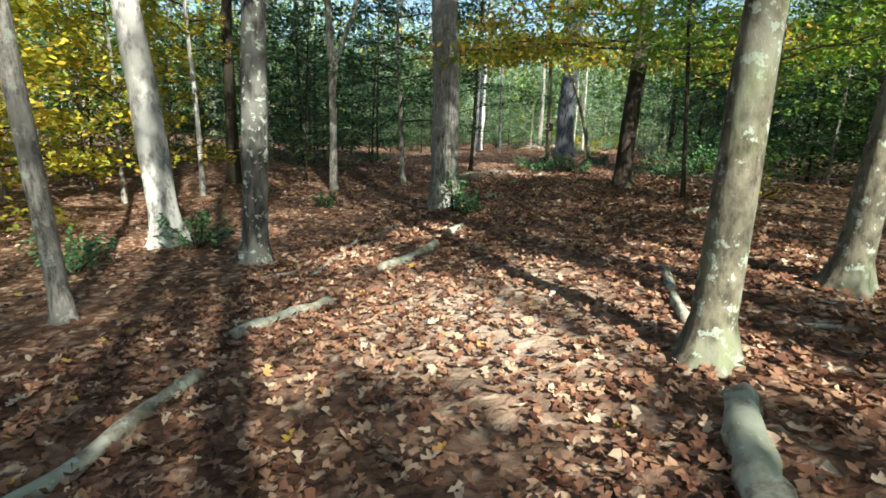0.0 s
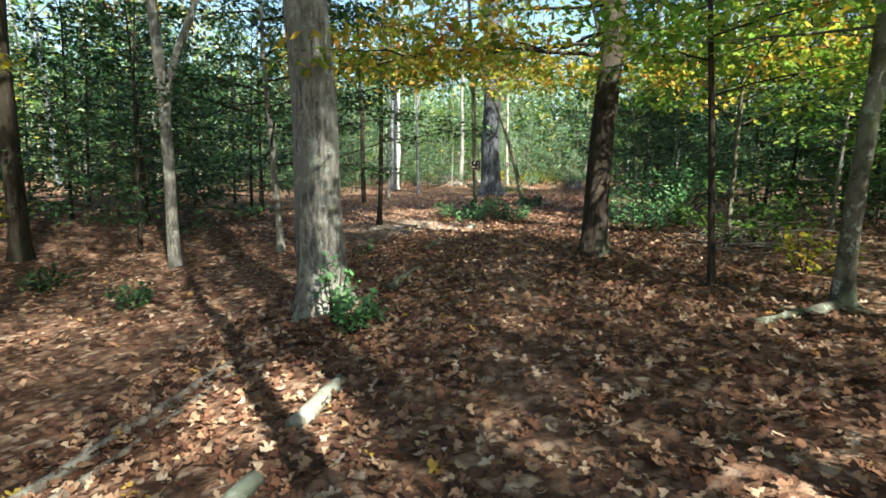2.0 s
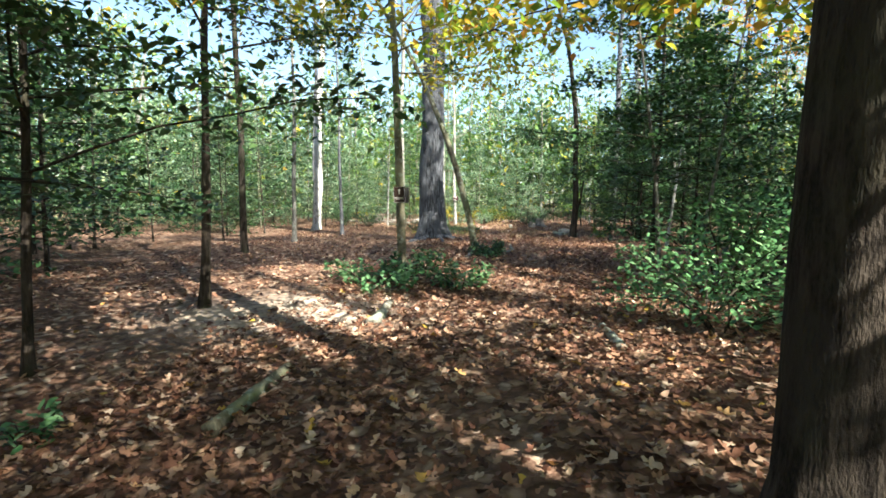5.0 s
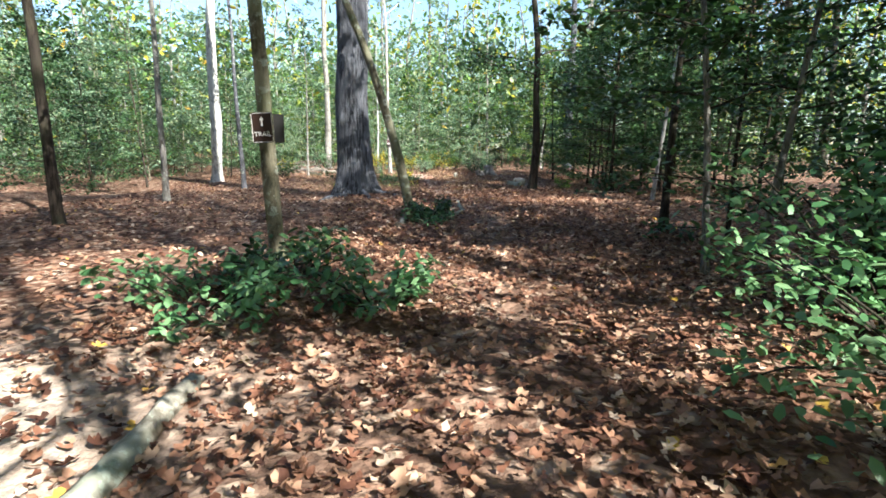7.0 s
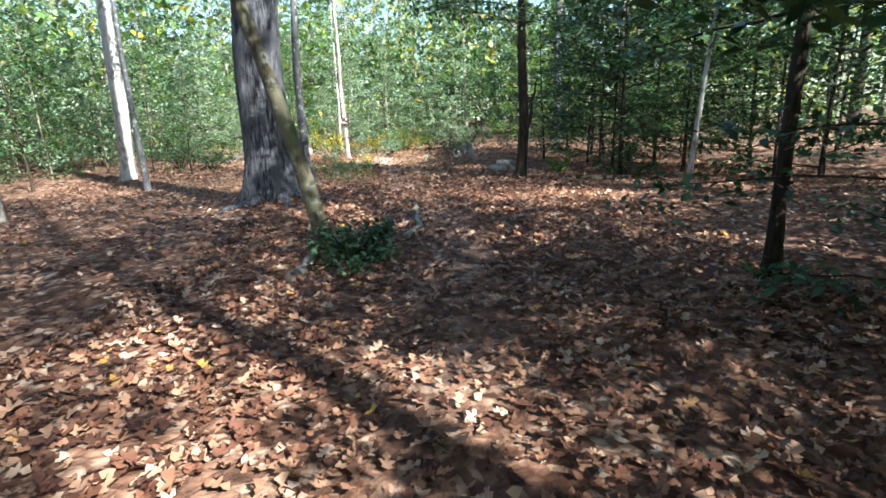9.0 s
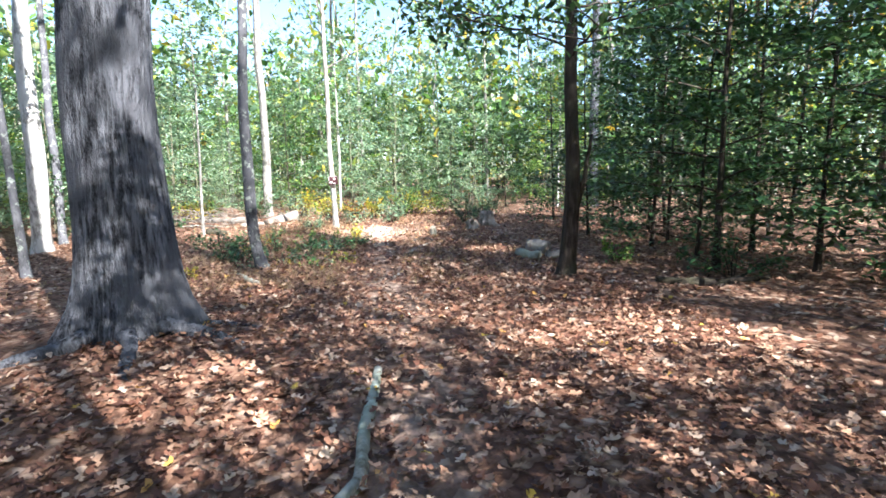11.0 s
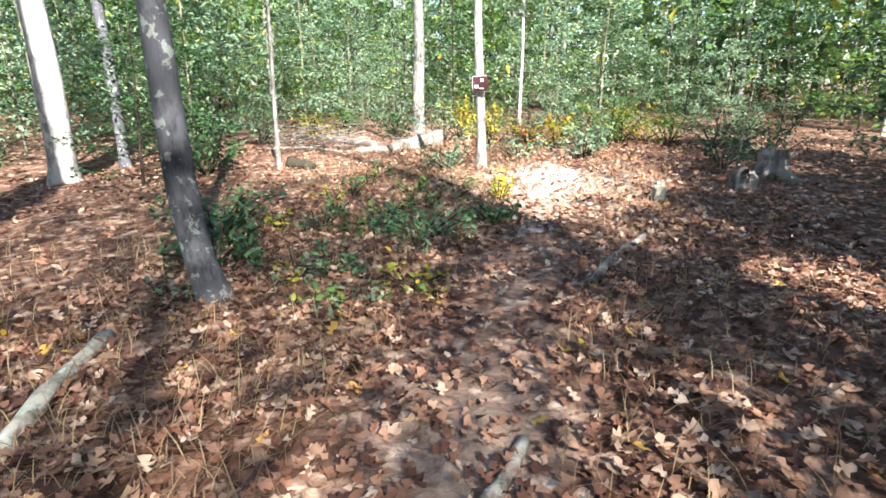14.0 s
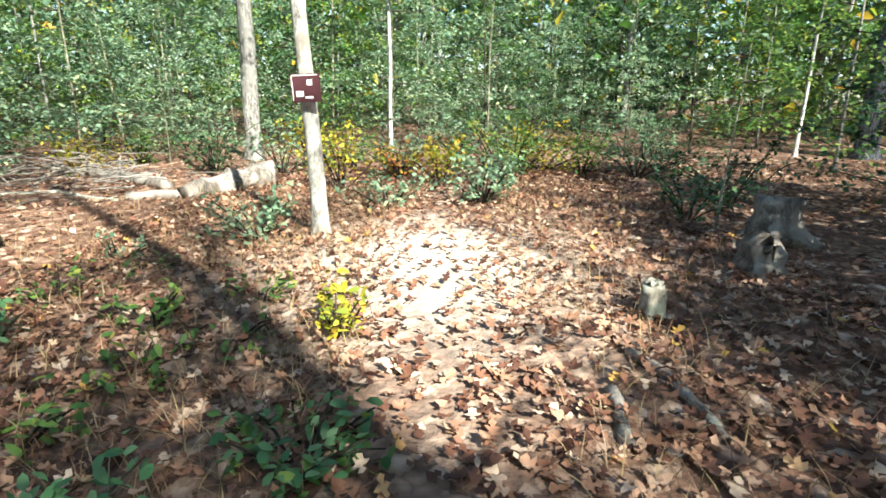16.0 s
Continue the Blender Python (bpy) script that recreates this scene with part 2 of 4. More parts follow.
def base(name, x, y, label, category, group="", dz=0.0, kind=""):
    """An Empty on the ground that carries a thing's parts."""
    ob = new(name)
    ob.empty_display_size = 0.2
    ob.location = (x, y, float(ground_z(x, y)) + dz)
    return tagged(ob, label, category, group, kind)


class Heap:
    """Vertices and quads gathered for one mesh."""

    def __init__(self):
        self.v, self.f, self.n = [], [], 0

    def put(self, v, f):
        self.v.append(v)
        self.f.append(np.asarray(f) + self.n)
        self.n += len(v)

    def arrays(self):
        return np.concatenate(self.v), np.concatenate(self.f)


def tube(path, radii, sides, lobes=0.0, phase=0.0, knobs=0.0, seed=0, cap=True, foot=0.2, ridges=0.0):
    """A limb round a path of points. lobes: how far roots swell out at the foot. knobs: unevenness."""
    path, radii = np.asarray(path, float), np.asarray(radii, float)
    n = len(path)
    tan = np.gradient(path, axis=0)
    tan /= np.linalg.norm(tan, axis=1)[:, None] + 1e-9
    ref = np.array([0.0, 1.0, 0.0]) if abs(tan[:, 1]).mean() < 0.8 else np.array([1.0, 0.0, 0.0])
    u = np.cross(tan, ref)
    u /= np.linalg.norm(u, axis=1)[:, None] + 1e-9
    w = np.cross(tan, u)
    a = np.linspace(0, 2 * np.pi, sides, endpoint=False)
    r = radii[:, None] * np.ones(sides)[None, :]
    s = np.linspace(0, 1, n)
    g = np.random.default_rng(seed + 11)
    if knobs:
        for _ in range(5):
            k, q, f = g.integers(1, 5), g.uniform(0, 6.3), g.uniform(3, 22)
            r = r * (1 + knobs * 0.4 * np.cos(k * a[None, :] + q + f * s[:, None]))
    if ridges:
        zed = path[:, 2][:, None]
        turn = a[None, :] + 0.10 * np.sin(1.7 * zed + 2 * a[None, :]) + 0.05 * np.sin(4.3 * zed + 5 * a[None, :])
        r = r - ridges * (np.abs(np.sin(13 * turn + 0.6 * np.sin(2.9 * zed))) < 0.33) * (0.55 + 0.45 * np.sin(9 * zed + 7 * a[None, :]))
    if lobes:
        d = np.linalg.norm(path - path[0], axis=1)
        fl = np.exp(-np.maximum(d - 0.2, 0) / foot)
        r = r * (1 + lobes * fl[:, None] * (0.55 + 0.45 * np.cos(5 * a[None, :] + phase) + 0.25 * np.cos(3 * a[None, :] - phase * 2)))
    v = path[:, None, :] + r[:, :, None] * (np.cos(a)[None, :, None] * u[:, None, :] + np.sin(a)[None, :, None] * w[:, None, :])
    v = v.reshape(-1, 3)
    i = np.arange(n - 1)[:, None] * sides
    j = np.arange(sides)[None, :]
    jn = (j + 1) % sides
    f = np.stack([i + j, i + jn, i + sides + jn, i + sides + j], -1).reshape(-1, 4)
    if cap:
        v = np.vstack([v, path[:1], path[-1:]])
        b, t, hi = n * sides, n * sides + 1, (n - 1) * sides
        e = np.arange(0, sides, 2)
        lo = np.stack([(e + 2) % sides, e + 1, e, np.full(len(e), b)], -1)
        up = np.stack([hi + e, hi + e + 1, hi + (e + 2) % sides, np.full(len(e), t)], -1)
        f = np.vstack([f, lo, up])
    return v, f


# leaf outlines: a folded diamond, a pointed oval and a lobed oak leaf, one long
DIAMOND = (np.array([(0, 0, 0), (0.45, 0.30, 0.06), (1, 0, -0.05), (0.45, -0.30, 0.06)]), np.array([(0, 1, 2), (0, 2, 3)]))
OVAL = (np.array([(0, 0, 0), (0.3, 0.26, 0.05), (0.72, 0.20, 0.03), (1, 0, -0.08), (0.72, -0.20, 0.03), (0.3, -0.26, 0.05)]),
        np.array([(0, 1, 5), (1, 2, 4), (1, 4, 5), (2, 3, 4)]))


def lobed(seed, n=3):
    g = np.random.default_rng(seed)
    pts = [(0, 0)]
    up = []
    for i in range(n):
        t = 0.14 + 0.74 * (i + 0.4 * (n == 2)) / (n - 1 + 0.5 * (n == 2))
        wide = (0.20, 0.38, 0.26)[i] * g.uniform(0.8, 1.2)
        up += [(t, wide), (t + 0.12, wide * 0.42)]
    up = up[:-1]
    pts += up + [(1.0, 0.0)] + [(x + g.uniform(-0.02, 0.02), -y * g.uniform(0.8, 1.15)) for x, y in reversed(up)]
    pts = np.array(pts)
    bend, roll = g.uniform(-0.5, 0.7), g.uniform(-0.4, 1.6)
    z = bend * (pts[:, 0] - 0.5) ** 2 + roll * pts[:, 1] ** 2 + g.uniform(-0.04, 0.04, len(pts))
    v = np.column_stack([pts, z])
    v = np.vstack([v, (0.5, 0, bend * 0.0)])
    m = len(pts)
    f = [(m, i, (i + 1) % m) for i in range(m)]
    return v, np.array(f)


def leaves(centres, size, tilt, shape=DIAMOND, g=rng, flat=None):
    """A cloud of leaves: centres (n, 3), sizes from size[0] to size[1], leaning up to tilt radians."""
    tv, tf = shape
    n = len(centres)
    yaw = g.uniform(0, 2 * np.pi, n)
    a = g.uniform(-tilt, tilt, n)
    b = g.uniform(-tilt, tilt, n)
    s = g.uniform(size[0], size[1], n)
    cy, sy, ca, sa, cb, sb = np.cos(yaw), np.sin(yaw), np.cos(a), np.sin(a), np.cos(b), np.sin(b)
    ex = np.stack([cy * ca, sy * ca, sa], -1)
    ey = np.stack([-sy * cb, cy * cb, sb], -1)
    ez = np.cross(ex, ey)
    v = (tv[None, :, 0, None] - 0.5) * ex[:, None] + tv[None, :, 1, None] * ey[:, None] + tv[None, :, 2, None] * ez[:, None]
    v = centres[:, None] + v * s[:, None, None]
    f = tf[None] + (np.arange(n) * len(tv))[:, None, None]
    return v.reshape(-1, 3), f.reshape(-1, 3)


# ---- the forest floor ----
def spaced(lo, hi, step, reach):
    """Even steps from lo to hi, then ever wider ones out to reach."""
    mid = list(np.arange(lo, hi + 1e-6, step))
    out, d = [], step
    while not out or out[-1] < reach:
        d *= 1.25
        out.append((out[-1] if out else 0) + d)
    return np.array([lo - o for o in reversed(out)] + mid + [hi + o for o in out])


gx, gy = spaced(-5, 15, 0.17, 500), spaced(-4, 42, 0.17, 500)
X, Y = np.meshgrid(gx, gy)
Z = ground_z(X, Y) + np.random.default_rng(3).normal(0, 0.006, X.shape) * (np.hypot(X - 5, Y - 18) < 30)
cols = len(gx)
i = (np.arange(len(gy) - 1)[:, None] * cols + np.arange(cols - 1)[None, :]).ravel()
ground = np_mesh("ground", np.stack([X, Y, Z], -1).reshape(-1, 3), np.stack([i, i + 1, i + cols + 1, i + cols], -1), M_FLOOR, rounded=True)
tagged(ground, "forest floor of brown humus with a trodden trail and pale sunlit patches", "ground", kind="structure")
gap = trail_gap(X, Y)
worn_sunlit = (1 - smooth(0.12, 0.5, gap + 0.12 * np.sin(3 * Y) + 0.08 * np.sin(7.3 * Y + X * 4))) * (0.10 + 0.2 * smooth(19, 22, Y)) * (0.55 + 0.45 * np.sin(2.1 * Y + 0.7) * np.sin(0.9 * Y))
worn_sunlit = np.maximum(worn_sunlit, 0.9 * np.exp(-(((X - 8.7) / 1.15) ** 2 + ((Y - 31.7) / 1.35) ** 2)))
worn_sunlit = np.maximum(worn_sunlit, 0.85 * np.exp(-(((X - 2.3) / 1.2) ** 2 + ((Y - 14.9) / 0.95) ** 2)) * (0.75 + 0.25 * np.sin(5 * X + 3 * Y)))
worn_sunlit = np.maximum(worn_sunlit, 0.45 * np.exp(-(((X - 1.5) / 0.8) ** 2 + ((Y - 4.3) / 1.1) ** 2)))
att = ground.data.attributes.new("worn_sunlit", "FLOAT", "POINT")
att.data.foreach_set("value", worn_sunlit.astype(np.float32).ravel())

# ---- trees ----
# places on the floor kept sunlit by leaving leaves out of the crowns: x, y, radius
SUNNY = [(1.7, 4.0, 1.3), (3.3, 5.3, 0.8), (-1.3, 7.5, 0.4), (2.3, 15.1, 0.9), (0.9, 15.7, 0.6), (4.4, 12.7, 0.6), (1.8, 16.0, 1.5), (3.2, 14.4, 1.3), (4.9, 16.4, 0.6),
         (5.3, 17.4, 0.7), (4.7, 18.8, 0.4), (9.2, 22.9, 0.6), (10.6, 22.1, 0.8), (6.3, 21.9, 0.5), (8.6, 31.7, 1.5), (8.7, 30.0, 0.5), (10.2, 28.2, 0.5), (5.5, 33.1, 1.3), (1.0, 9.1, 0.3),
         (6.6, 35.0, 1.2), (9.3, 33.8, 1.0), (-2.4, 7.0, 0.6), (2.4, 18.3, 0.8), (5.9, 22.6, 0.5), (7.6, 20.5, 0.6), (8.7, 20.9, 0.5), (7.0, 19.8, 0.4), (8.2, 22.0, 0.4), (4.9, 13.4, 0.5), (5.9, 14.7, 0.8), (6.7, 15.3, 0.5), (0.2, 5.9, 0.4), (0.9, 7.0, 0.5)]


# gaps left in the crowns so that the sun reaches young trees
SUN_GAPS = [(4.5, 11.4, 1.1), (5.8, 12.6, 1.3), (2.6, 13.8, 1.0), (-7.6, 12.5, 2.2), (-5.2, 10.5, 1.5), (7.2, 14.4, 0.9)]


def open_crown(p, x, y, above, spots=SUNNY):
    """Leaf places of a crown at x, y, without those whose shadow would fall on the spots."""
    d = (p[:, 2] + float(ground_z(x, y))) / math.tan(radians(SUN_EL))
    sx, sy = x + p[:, 0] - SUN_DIR[0] * d, y + p[:, 1] - SUN_DIR[1] * d
    keep = np.ones(len(p), bool)
    for a, b, c in spots:
        keep &= ((sx - a) / c) ** 2 + ((sy - b) / c) ** 2 > 1.1 + 0.35 * np.sin(5 * sx + 2 * sy) + 0.25 * np.sin(9 * sy - 4 * sx)
    return p[keep | (p[:, 2] < above)]


BARE = []  # feet of trunks, kept free of fallen leaves


def spine(h, lean, bend, r, seed, n=26, sink=0.2):
    """The line of a trunk from below the ground to its top."""
    z = np.concatenate([[-sink, -0.02], np.linspace(0.06, 1.0, 8) ** 1.2 * min(1.6, h * 0.3), np.linspace(min(1.9, h * 0.36), h, n - 10)])
    zz = np.maximum(z, 0)
    g = np.random.default_rng(seed)
    q = g.uniform(0, 6.3, 4)
    wob = min(max(r, 0.06), 0.13) * 0.45 * smooth(0.3, 3.0, zz)
    px = lean[0] * zz + bend[0] * zz ** 2 + wob * np.sin(0.9 * zz + q[0]) + 0.3 * wob * np.sin(2.7 * zz + q[1])
    py = lean[1] * zz + bend[1] * zz ** 2 + wob * np.sin(0.8 * zz + q[2]) + 0.3 * wob * np.sin(2.5 * zz + q[3])
    return np.stack([px, py, z], -1)


def along(path, z):
    return np.array([np.interp(z, path[:, 2], path[:, k]) for k in range(3)])


def branch(heap, start, az, up, length, r, g, sides=5, n=6, droop=0.0):
    """A crooked branch. Returns its line."""
    s = np.linspace(0, 1, n)
    a = az + g.uniform(-0.35, 0.35) * s
    k = length / (n - 1)
    step = np.stack([np.cos(a) * np.cos(up), np.sin(a) * np.cos(up), np.sin(up) - droop * s], -1) * k
    line = start + np.concatenate([[np.zeros(3)], np.cumsum(step[1:] + g.normal(0, 0.07 * k, (n - 1, 3)), axis=0)])
    heap.put(*tube(line, r * (1 - 0.8 * s) + 0.002, sides, cap=False))
    return line


def spray(line, count, spread, g, flat=0.06, start=0.25):
    """Places of leaves on a flat fan of twigs round a branch."""
    t = g.uniform(start, 1.05, count) ** 0.8
    n = len(line)
    p = np.stack([np.interp(t * (n - 1), np.arange(n), line[:, k]) for k in range(3)], -1)
    way = line[-1] - line[0]
    way /= np.linalg.norm(way) + 1e-9
    side = np.array([-way[1], way[0], 0])
    side /= np.linalg.norm(side) + 1e-9
    # twigs: leaves stand in rows that branch off to both sides
    twig = np.round(t * 9) / 9 + 0.02
    off = g.uniform(-1, 1, count) * spread * (1.15 - 0.7 * t)
    p = p + side * off[:, None] + way * (np.abs(off) * 0.5)[:, None] * 0.8
    p[:, 2] += g.normal(0, flat, count) - 0.10 * np.abs(off) + 0.03 * np.sin(twig * 40)
    return p


def tall_tree(name, x, y, r, h, mat, leaf, label, lean=(0, 0), bend=(0, 0), seed=1, sides=18, flare=1.0, crown_from=0.5, limbs=9,
              reach=3.0, count=2600, leaf_size=(0.13, 0.21), low=(), fork=None, group="woodland trees", knobs=0.1, rings=26, category="tree", ridges=0.0, dense=1.0, kink=0.0):
    """A forest tree: trunk with root flare, limbs and a leafy crown. low: limbs lower down (height, azimuth, rise, length)."""
    g = np.random.default_rng(seed)
    r, y = r * 0.86, y + r * 0.7
    root = base(name, x, y, label, category, group)
    wood = Heap()
    path = spine(h, lean, bend, r, seed, n=rings)
    zz = np.maximum(path[:, 2], 0)
    path[:, 0] -= kink * (1 - np.exp(-zz / 0.45))
    rad = r * (1.06 - 0.78 * (zz / h) ** 0.9) * (1 + 0.28 * flare * np.exp(-zz / (r * 1.1)))
    stem = tube(path, rad, sides, 0.45 * flare, g.uniform(0, 6), knobs, seed, foot=r * 0.75, ridges=ridges)
    pts = []
    if fork:
        fz, faz, frise, flen = fork
        branch(wood, along(path, fz), faz, frise, flen, r * 0.75, g, 12, 12)
    for (lz, az, rise, length) in low:
        line = branch(wood, along(path, lz), az, rise, length, max(0.012, r * 0.16), g, 6, 8, 0.25)
        pts.append(spray(line, int(length * 48 * dense), 0.9, g, 0.12, 0.1))
        for k in range(5):
            sub = branch(wood, line[2 + k], az + (1, -1)[k % 2] * g.uniform(0.5, 1.2), rise * 0.6, length * 0.6, 0.01, g, 4, 5, 0.2)
            pts.append(spray(sub, int(length * 28 * dense), 0.6, g, 0.10, 0.1))
    for k in range(limbs):
        z = h * (crown_from + (0.97 - crown_from) * (k + g.uniform(0, 0.8)) / limbs)
        az = k * 2.4 + g.uniform(-0.5, 0.5)
        size = reach * (1.0 - 0.45 * (z / h - crown_from) / (1 - crown_from)) * g.uniform(0.7, 1.15)
        line = branch(wood, along(path, z), az, g.uniform(0.35, 0.9), size, max(0.012, r * 0.32), g, 6, 7)
        for m in range(3):
            sub = branch(wood, line[2 + 2 * m - (m == 2)], az + g.uniform(-1.1, 1.1), g.uniform(0.0, 0.7), size * 0.5, max(0.008, r * 0.12), g, 4, 5)
            c = sub[-1]
            k3 = count // (limbs * 3)
            q = g.normal(0, 1, (k3, 3)) * (size * 0.16, size * 0.16, size * 0.10) + c
            pts.append(q)
    np_mesh("trunk", *stem, mat, root, rounded=True)
    tagged(np_mesh("branching", *wood.arrays(), mat, root, rounded=True), kind="stuff")
    if leaf is not None and pts:
        tagged(np_mesh("crown", *leaves(open_crown(np.concatenate(pts), x, y, 2.6), leaf_size, 1.0, DIAMOND, g), leaf, root), kind="stuff")
    BARE.append((x, y, r * (1.3 + 0.5 * flare)))
    return root


def young_tree(name, x, y, h, r, mat, leaf, label, seed, branches=26, spread=1.6, count=3600, leaf_size=(0.06, 0.095), lean=(0, 0), clear=0.15,
               category="tree", group="understorey trees", droop=0.25, shape=DIAMOND, bend=(0, 0)):
    """An understorey tree: a thin stem with level sprays of leaves."""
    g = np.random.default_rng(seed)
    root = base(name, x, y, label, category, group)
    wood = Heap()
    path = spine(h, lean, bend, r, seed, n=18)
    zz = np.maximum(path[:, 2], 0)
    stem = tube(path, r * (1.05 - 0.85 * zz / h) * (1 + 0.3 * np.exp(-zz / 0.15)), 8, 0.2, 0, 0.08, seed, foot=0.08)
    pts = []
    if branches:
        per = count // branches
    for k in range(branches):
        s = clear + (0.97 - clear) * (k + g.uniform(0, 0.9)) / branches
        length = spread * (1.08 - 0.72 * s) * g.uniform(0.55, 1.15)
        line = branch(wood, along(path, s * h), k * 2.4 + g.uniform(-0.6, 0.6), g.uniform(0.05, 0.5), length, max(0.005, r * 0.28), g, 4, 6, droop)
        pts.append(spray(line, int(per * (0.5 + 0.6 * length / spread)), 0.5 * length, g, 0.075))
    np_mesh("trunk", *stem, mat, root, rounded=True)
    if pts:
        tagged(np_mesh("branching", *wood.arrays(), M_DARK, root, rounded=True), kind="stuff")
        size = (leaf_size[0] * 1.35, leaf_size[1] * 1.4)
        tagged(np_mesh("crown", *leaves(open_crown(np.concatenate(pts), x, y, 2.2), size, 0.72, shape, g), leaf, root), kind="stuff")
    BARE.append((x, y, r * 1.2))
    return root


def again(ob, x, y, scale, turn):
    """A copy of a tree elsewhere, of another size and turn."""
    m = Matrix.LocRotScale((x, y, float(ground_z(x, y))), Euler((rng.normal(0, 0.035), rng.normal(0, 0.035), turn)), Vector((scale, scale, scale * rng.uniform(0.9, 1.15))))
    return copy_thing(ob, m)


# trees along the walk, first stretch
tall_tree("grey_tree", -1.6, 4.3, 0.085, 9, M_GREY, M_YELLOW, "slim grey tree leaning over fallen leaves", (-0.10, 0.03), (-0.004, 0), 21, 14, 0.6, 0.55, 6, 1.8, 900)
tall_tree("beech_tree", -2.35, 6.95, 0.20, 15, M_PALE, M_YELLOW, "pale beech trunk in sun with swollen foot", (-0.095, 0.0), (0.004, 0), 22, 20, 1.0, 0.5, 9, 3.2, 2600)
tall_tree("oak_tree", -0.88, 6.1, 0.15, 15, M_DAPPLE, M_GREEN, "dark oak trunk blotched with pale lichen", (0.02, 0.0), (0, 0), 23, 20, 0.8, 0.55, 8, 2.6, 1800)
tall_tree("oak_tree", 0.98, 9.05, 0.235, 18, M_GREY, M_ORANGE, "large grey oak with a shrub at its foot", (-0.012, 0.0), (0, 0), 24, 28, 0.8, 0.55, 10, 3.6, 2800, rings=40)
tall_tree("forked_tree", -1.65, 12.5, 0.10, 12, M_GREY, M_GREEN, "slim tree forking into two stems", (-0.01, 0.02), (0, 0), 25, 12, 0.5, 0.55, 6, 2.2, 1300, fork=(2.1, 0.1, 1.35, 6.0))
tall_tree("pine_tree", -4.1, 12.9, 0.17, 13, M_DARK, M_HOLLY, "dark trunk in the shade of hollies", (0.0, 0.02), (0, 0), 26, 14, 0.6, 0.3, 12, 2.6, 2800)
tall_tree("beech_tree", 2.56, 3.25, 0.112, 13, M_BEECH, M_YELLOW, "mottled beech trunk with spreading root flare", (0.04, 0.02), (-0.001, 0), 27, 24, 1.25, 0.32, 11, 2.6, 2200, rings=36)
tall_tree("beech_tree", 3.93, 4.3, 0.115, 14, M_BEECH, M_YELLOW, "broad-footed beech beside a bare branch", (0.05, 0.0), (0, 0), 28, 24, 1.6, 0.30, 12, 2.6, 2400, rings=36)
tall_tree("beech_tree", 4.98, 7.75, 0.075, 9, M_BEECH, M_BRIGHT, "slender beech with a crooked root", (0.01, 0.0), (0, 0), 29, 14, 1.3, 0.5, 8, 1.5, 420, (0.07, 0.11), dense=1.6,
          low=((1.9, 0.3, 0.25, 2.2), (2.2, 2.6, 0.15, 2.2), (2.5, 4.4, 0.2, 1.9), (1.8, -0.9, 0.25, 1.7), (2.4, 1.5, 0.15, 2.3), (2.9, 3.3, 0.15, 2.4), (2.0, 2.0, 0.15, 1.8)))
young_tree("beech_sapling", 4.42, 8.55, 6.5, 0.030, M_DARK, M_BRIGHT, "thin dark sapling with yellow-green leaves", 30, 22, 1.7, 1900, (0.055, 0.08), (-0.09, 0.0), 0.24)
tall_tree("oak_tree", 4.08, 10.3, 0.165, 16, M_DARK, M_AUTUMN, "dark straight oak with yellow and orange leaves", (0.008, 0.0), (0, 0), 31, 24, 0.9, 0.5, 9, 3.4, 2200, (0.08, 0.13), dense=1.7,
          low=((2.3, 3.3, 0.05, 2.8), (2.45, 2.6, 0.06, 3.0), (2.6, 1.9, 0.04, 3.0), (2.4, 0.4, 0.08, 2.8), (2.6, -0.3, 0.06, 2.6), (2.9, 2.2, 0.06, 3.4), (2.8, 1.1, 0.04, 3.2), (2.9, 3.8, 0.08, 2.2)), rings=36)
for k, (x, y) in enumerate(((6.4, 7.0), (7.4, 9.3), (5.9, 10.6))):
    young_tree("beech_sapling", x, y, 5.6, 0.03, M_BEECH, M_BRIGHT, "young beech with level sprays of green leaves", 36 + k, 24, 2.1, 3000, (0.06, 0.09), (0.02 * k - 0.02, 0.0), 0.26)
young_tree("sapling", -4.2, 11.7, 7, 0.055, M_PALE, M_YELLOW, "thin pale sapling with yellow leaves", 32, 22, 1.8, 2400, (0.07, 0.1), (-0.02, 0), 0.4)
young_tree("holly_tree", -0.15, 13.0, 6.5, 0.055, M_GREY, M_HOLLY, "thin holly trunk lit at its foot", 33, 30, 2.5, 8200, (0.05, 0.075), (-0.05, 0.02), 0.2)
young_tree("holly_tree", 0.6, 13.5, 6.5, 0.035, M_DARK, M_HOLLY, "thin dark holly with glossy leaves", 34, 32, 2.7, 9500, (0.05, 0.075), (0.02, 0.02), 0.22)
young_tree("holly_tree", 1.4, 15.2, 7.0, 0.05, M_DARK, M_HOLLY, "dark holly hanging over the clearing", 35, 28, 2.6, 7000, (0.05, 0.075), (0.03, 0.0), 0.36)

# trees along the walk, second stretch
tall_tree("sign_tree", 3.72, 17.2, 0.072, 11, M_MOSSY, M_YELLOW, "slim mossy tree carrying trail signs", (-0.045, 0.01), (0, 0), 41, 16, 0.7, 0.3, 8, 2.4, 1300, (0.09, 0.13),
          low=((2.9, 0.4, 0.3, 2.2), (3.2, -0.5, 0.3, 2.0), (3.4, 2.8, 0.3, 1.8), (3.0, -1.6, 0.3, 1.8)))
tall_tree("leaning_tree", 5.68, 20.33, 0.082, 7.5, M_MOSSY, M_HOLLY, "thin mossy tree leaning far over in a curve", (-0.15, 0.04), (-0.045, 0.012), 42, 16, 0.5, 0.5, 6, 1.6, 900)
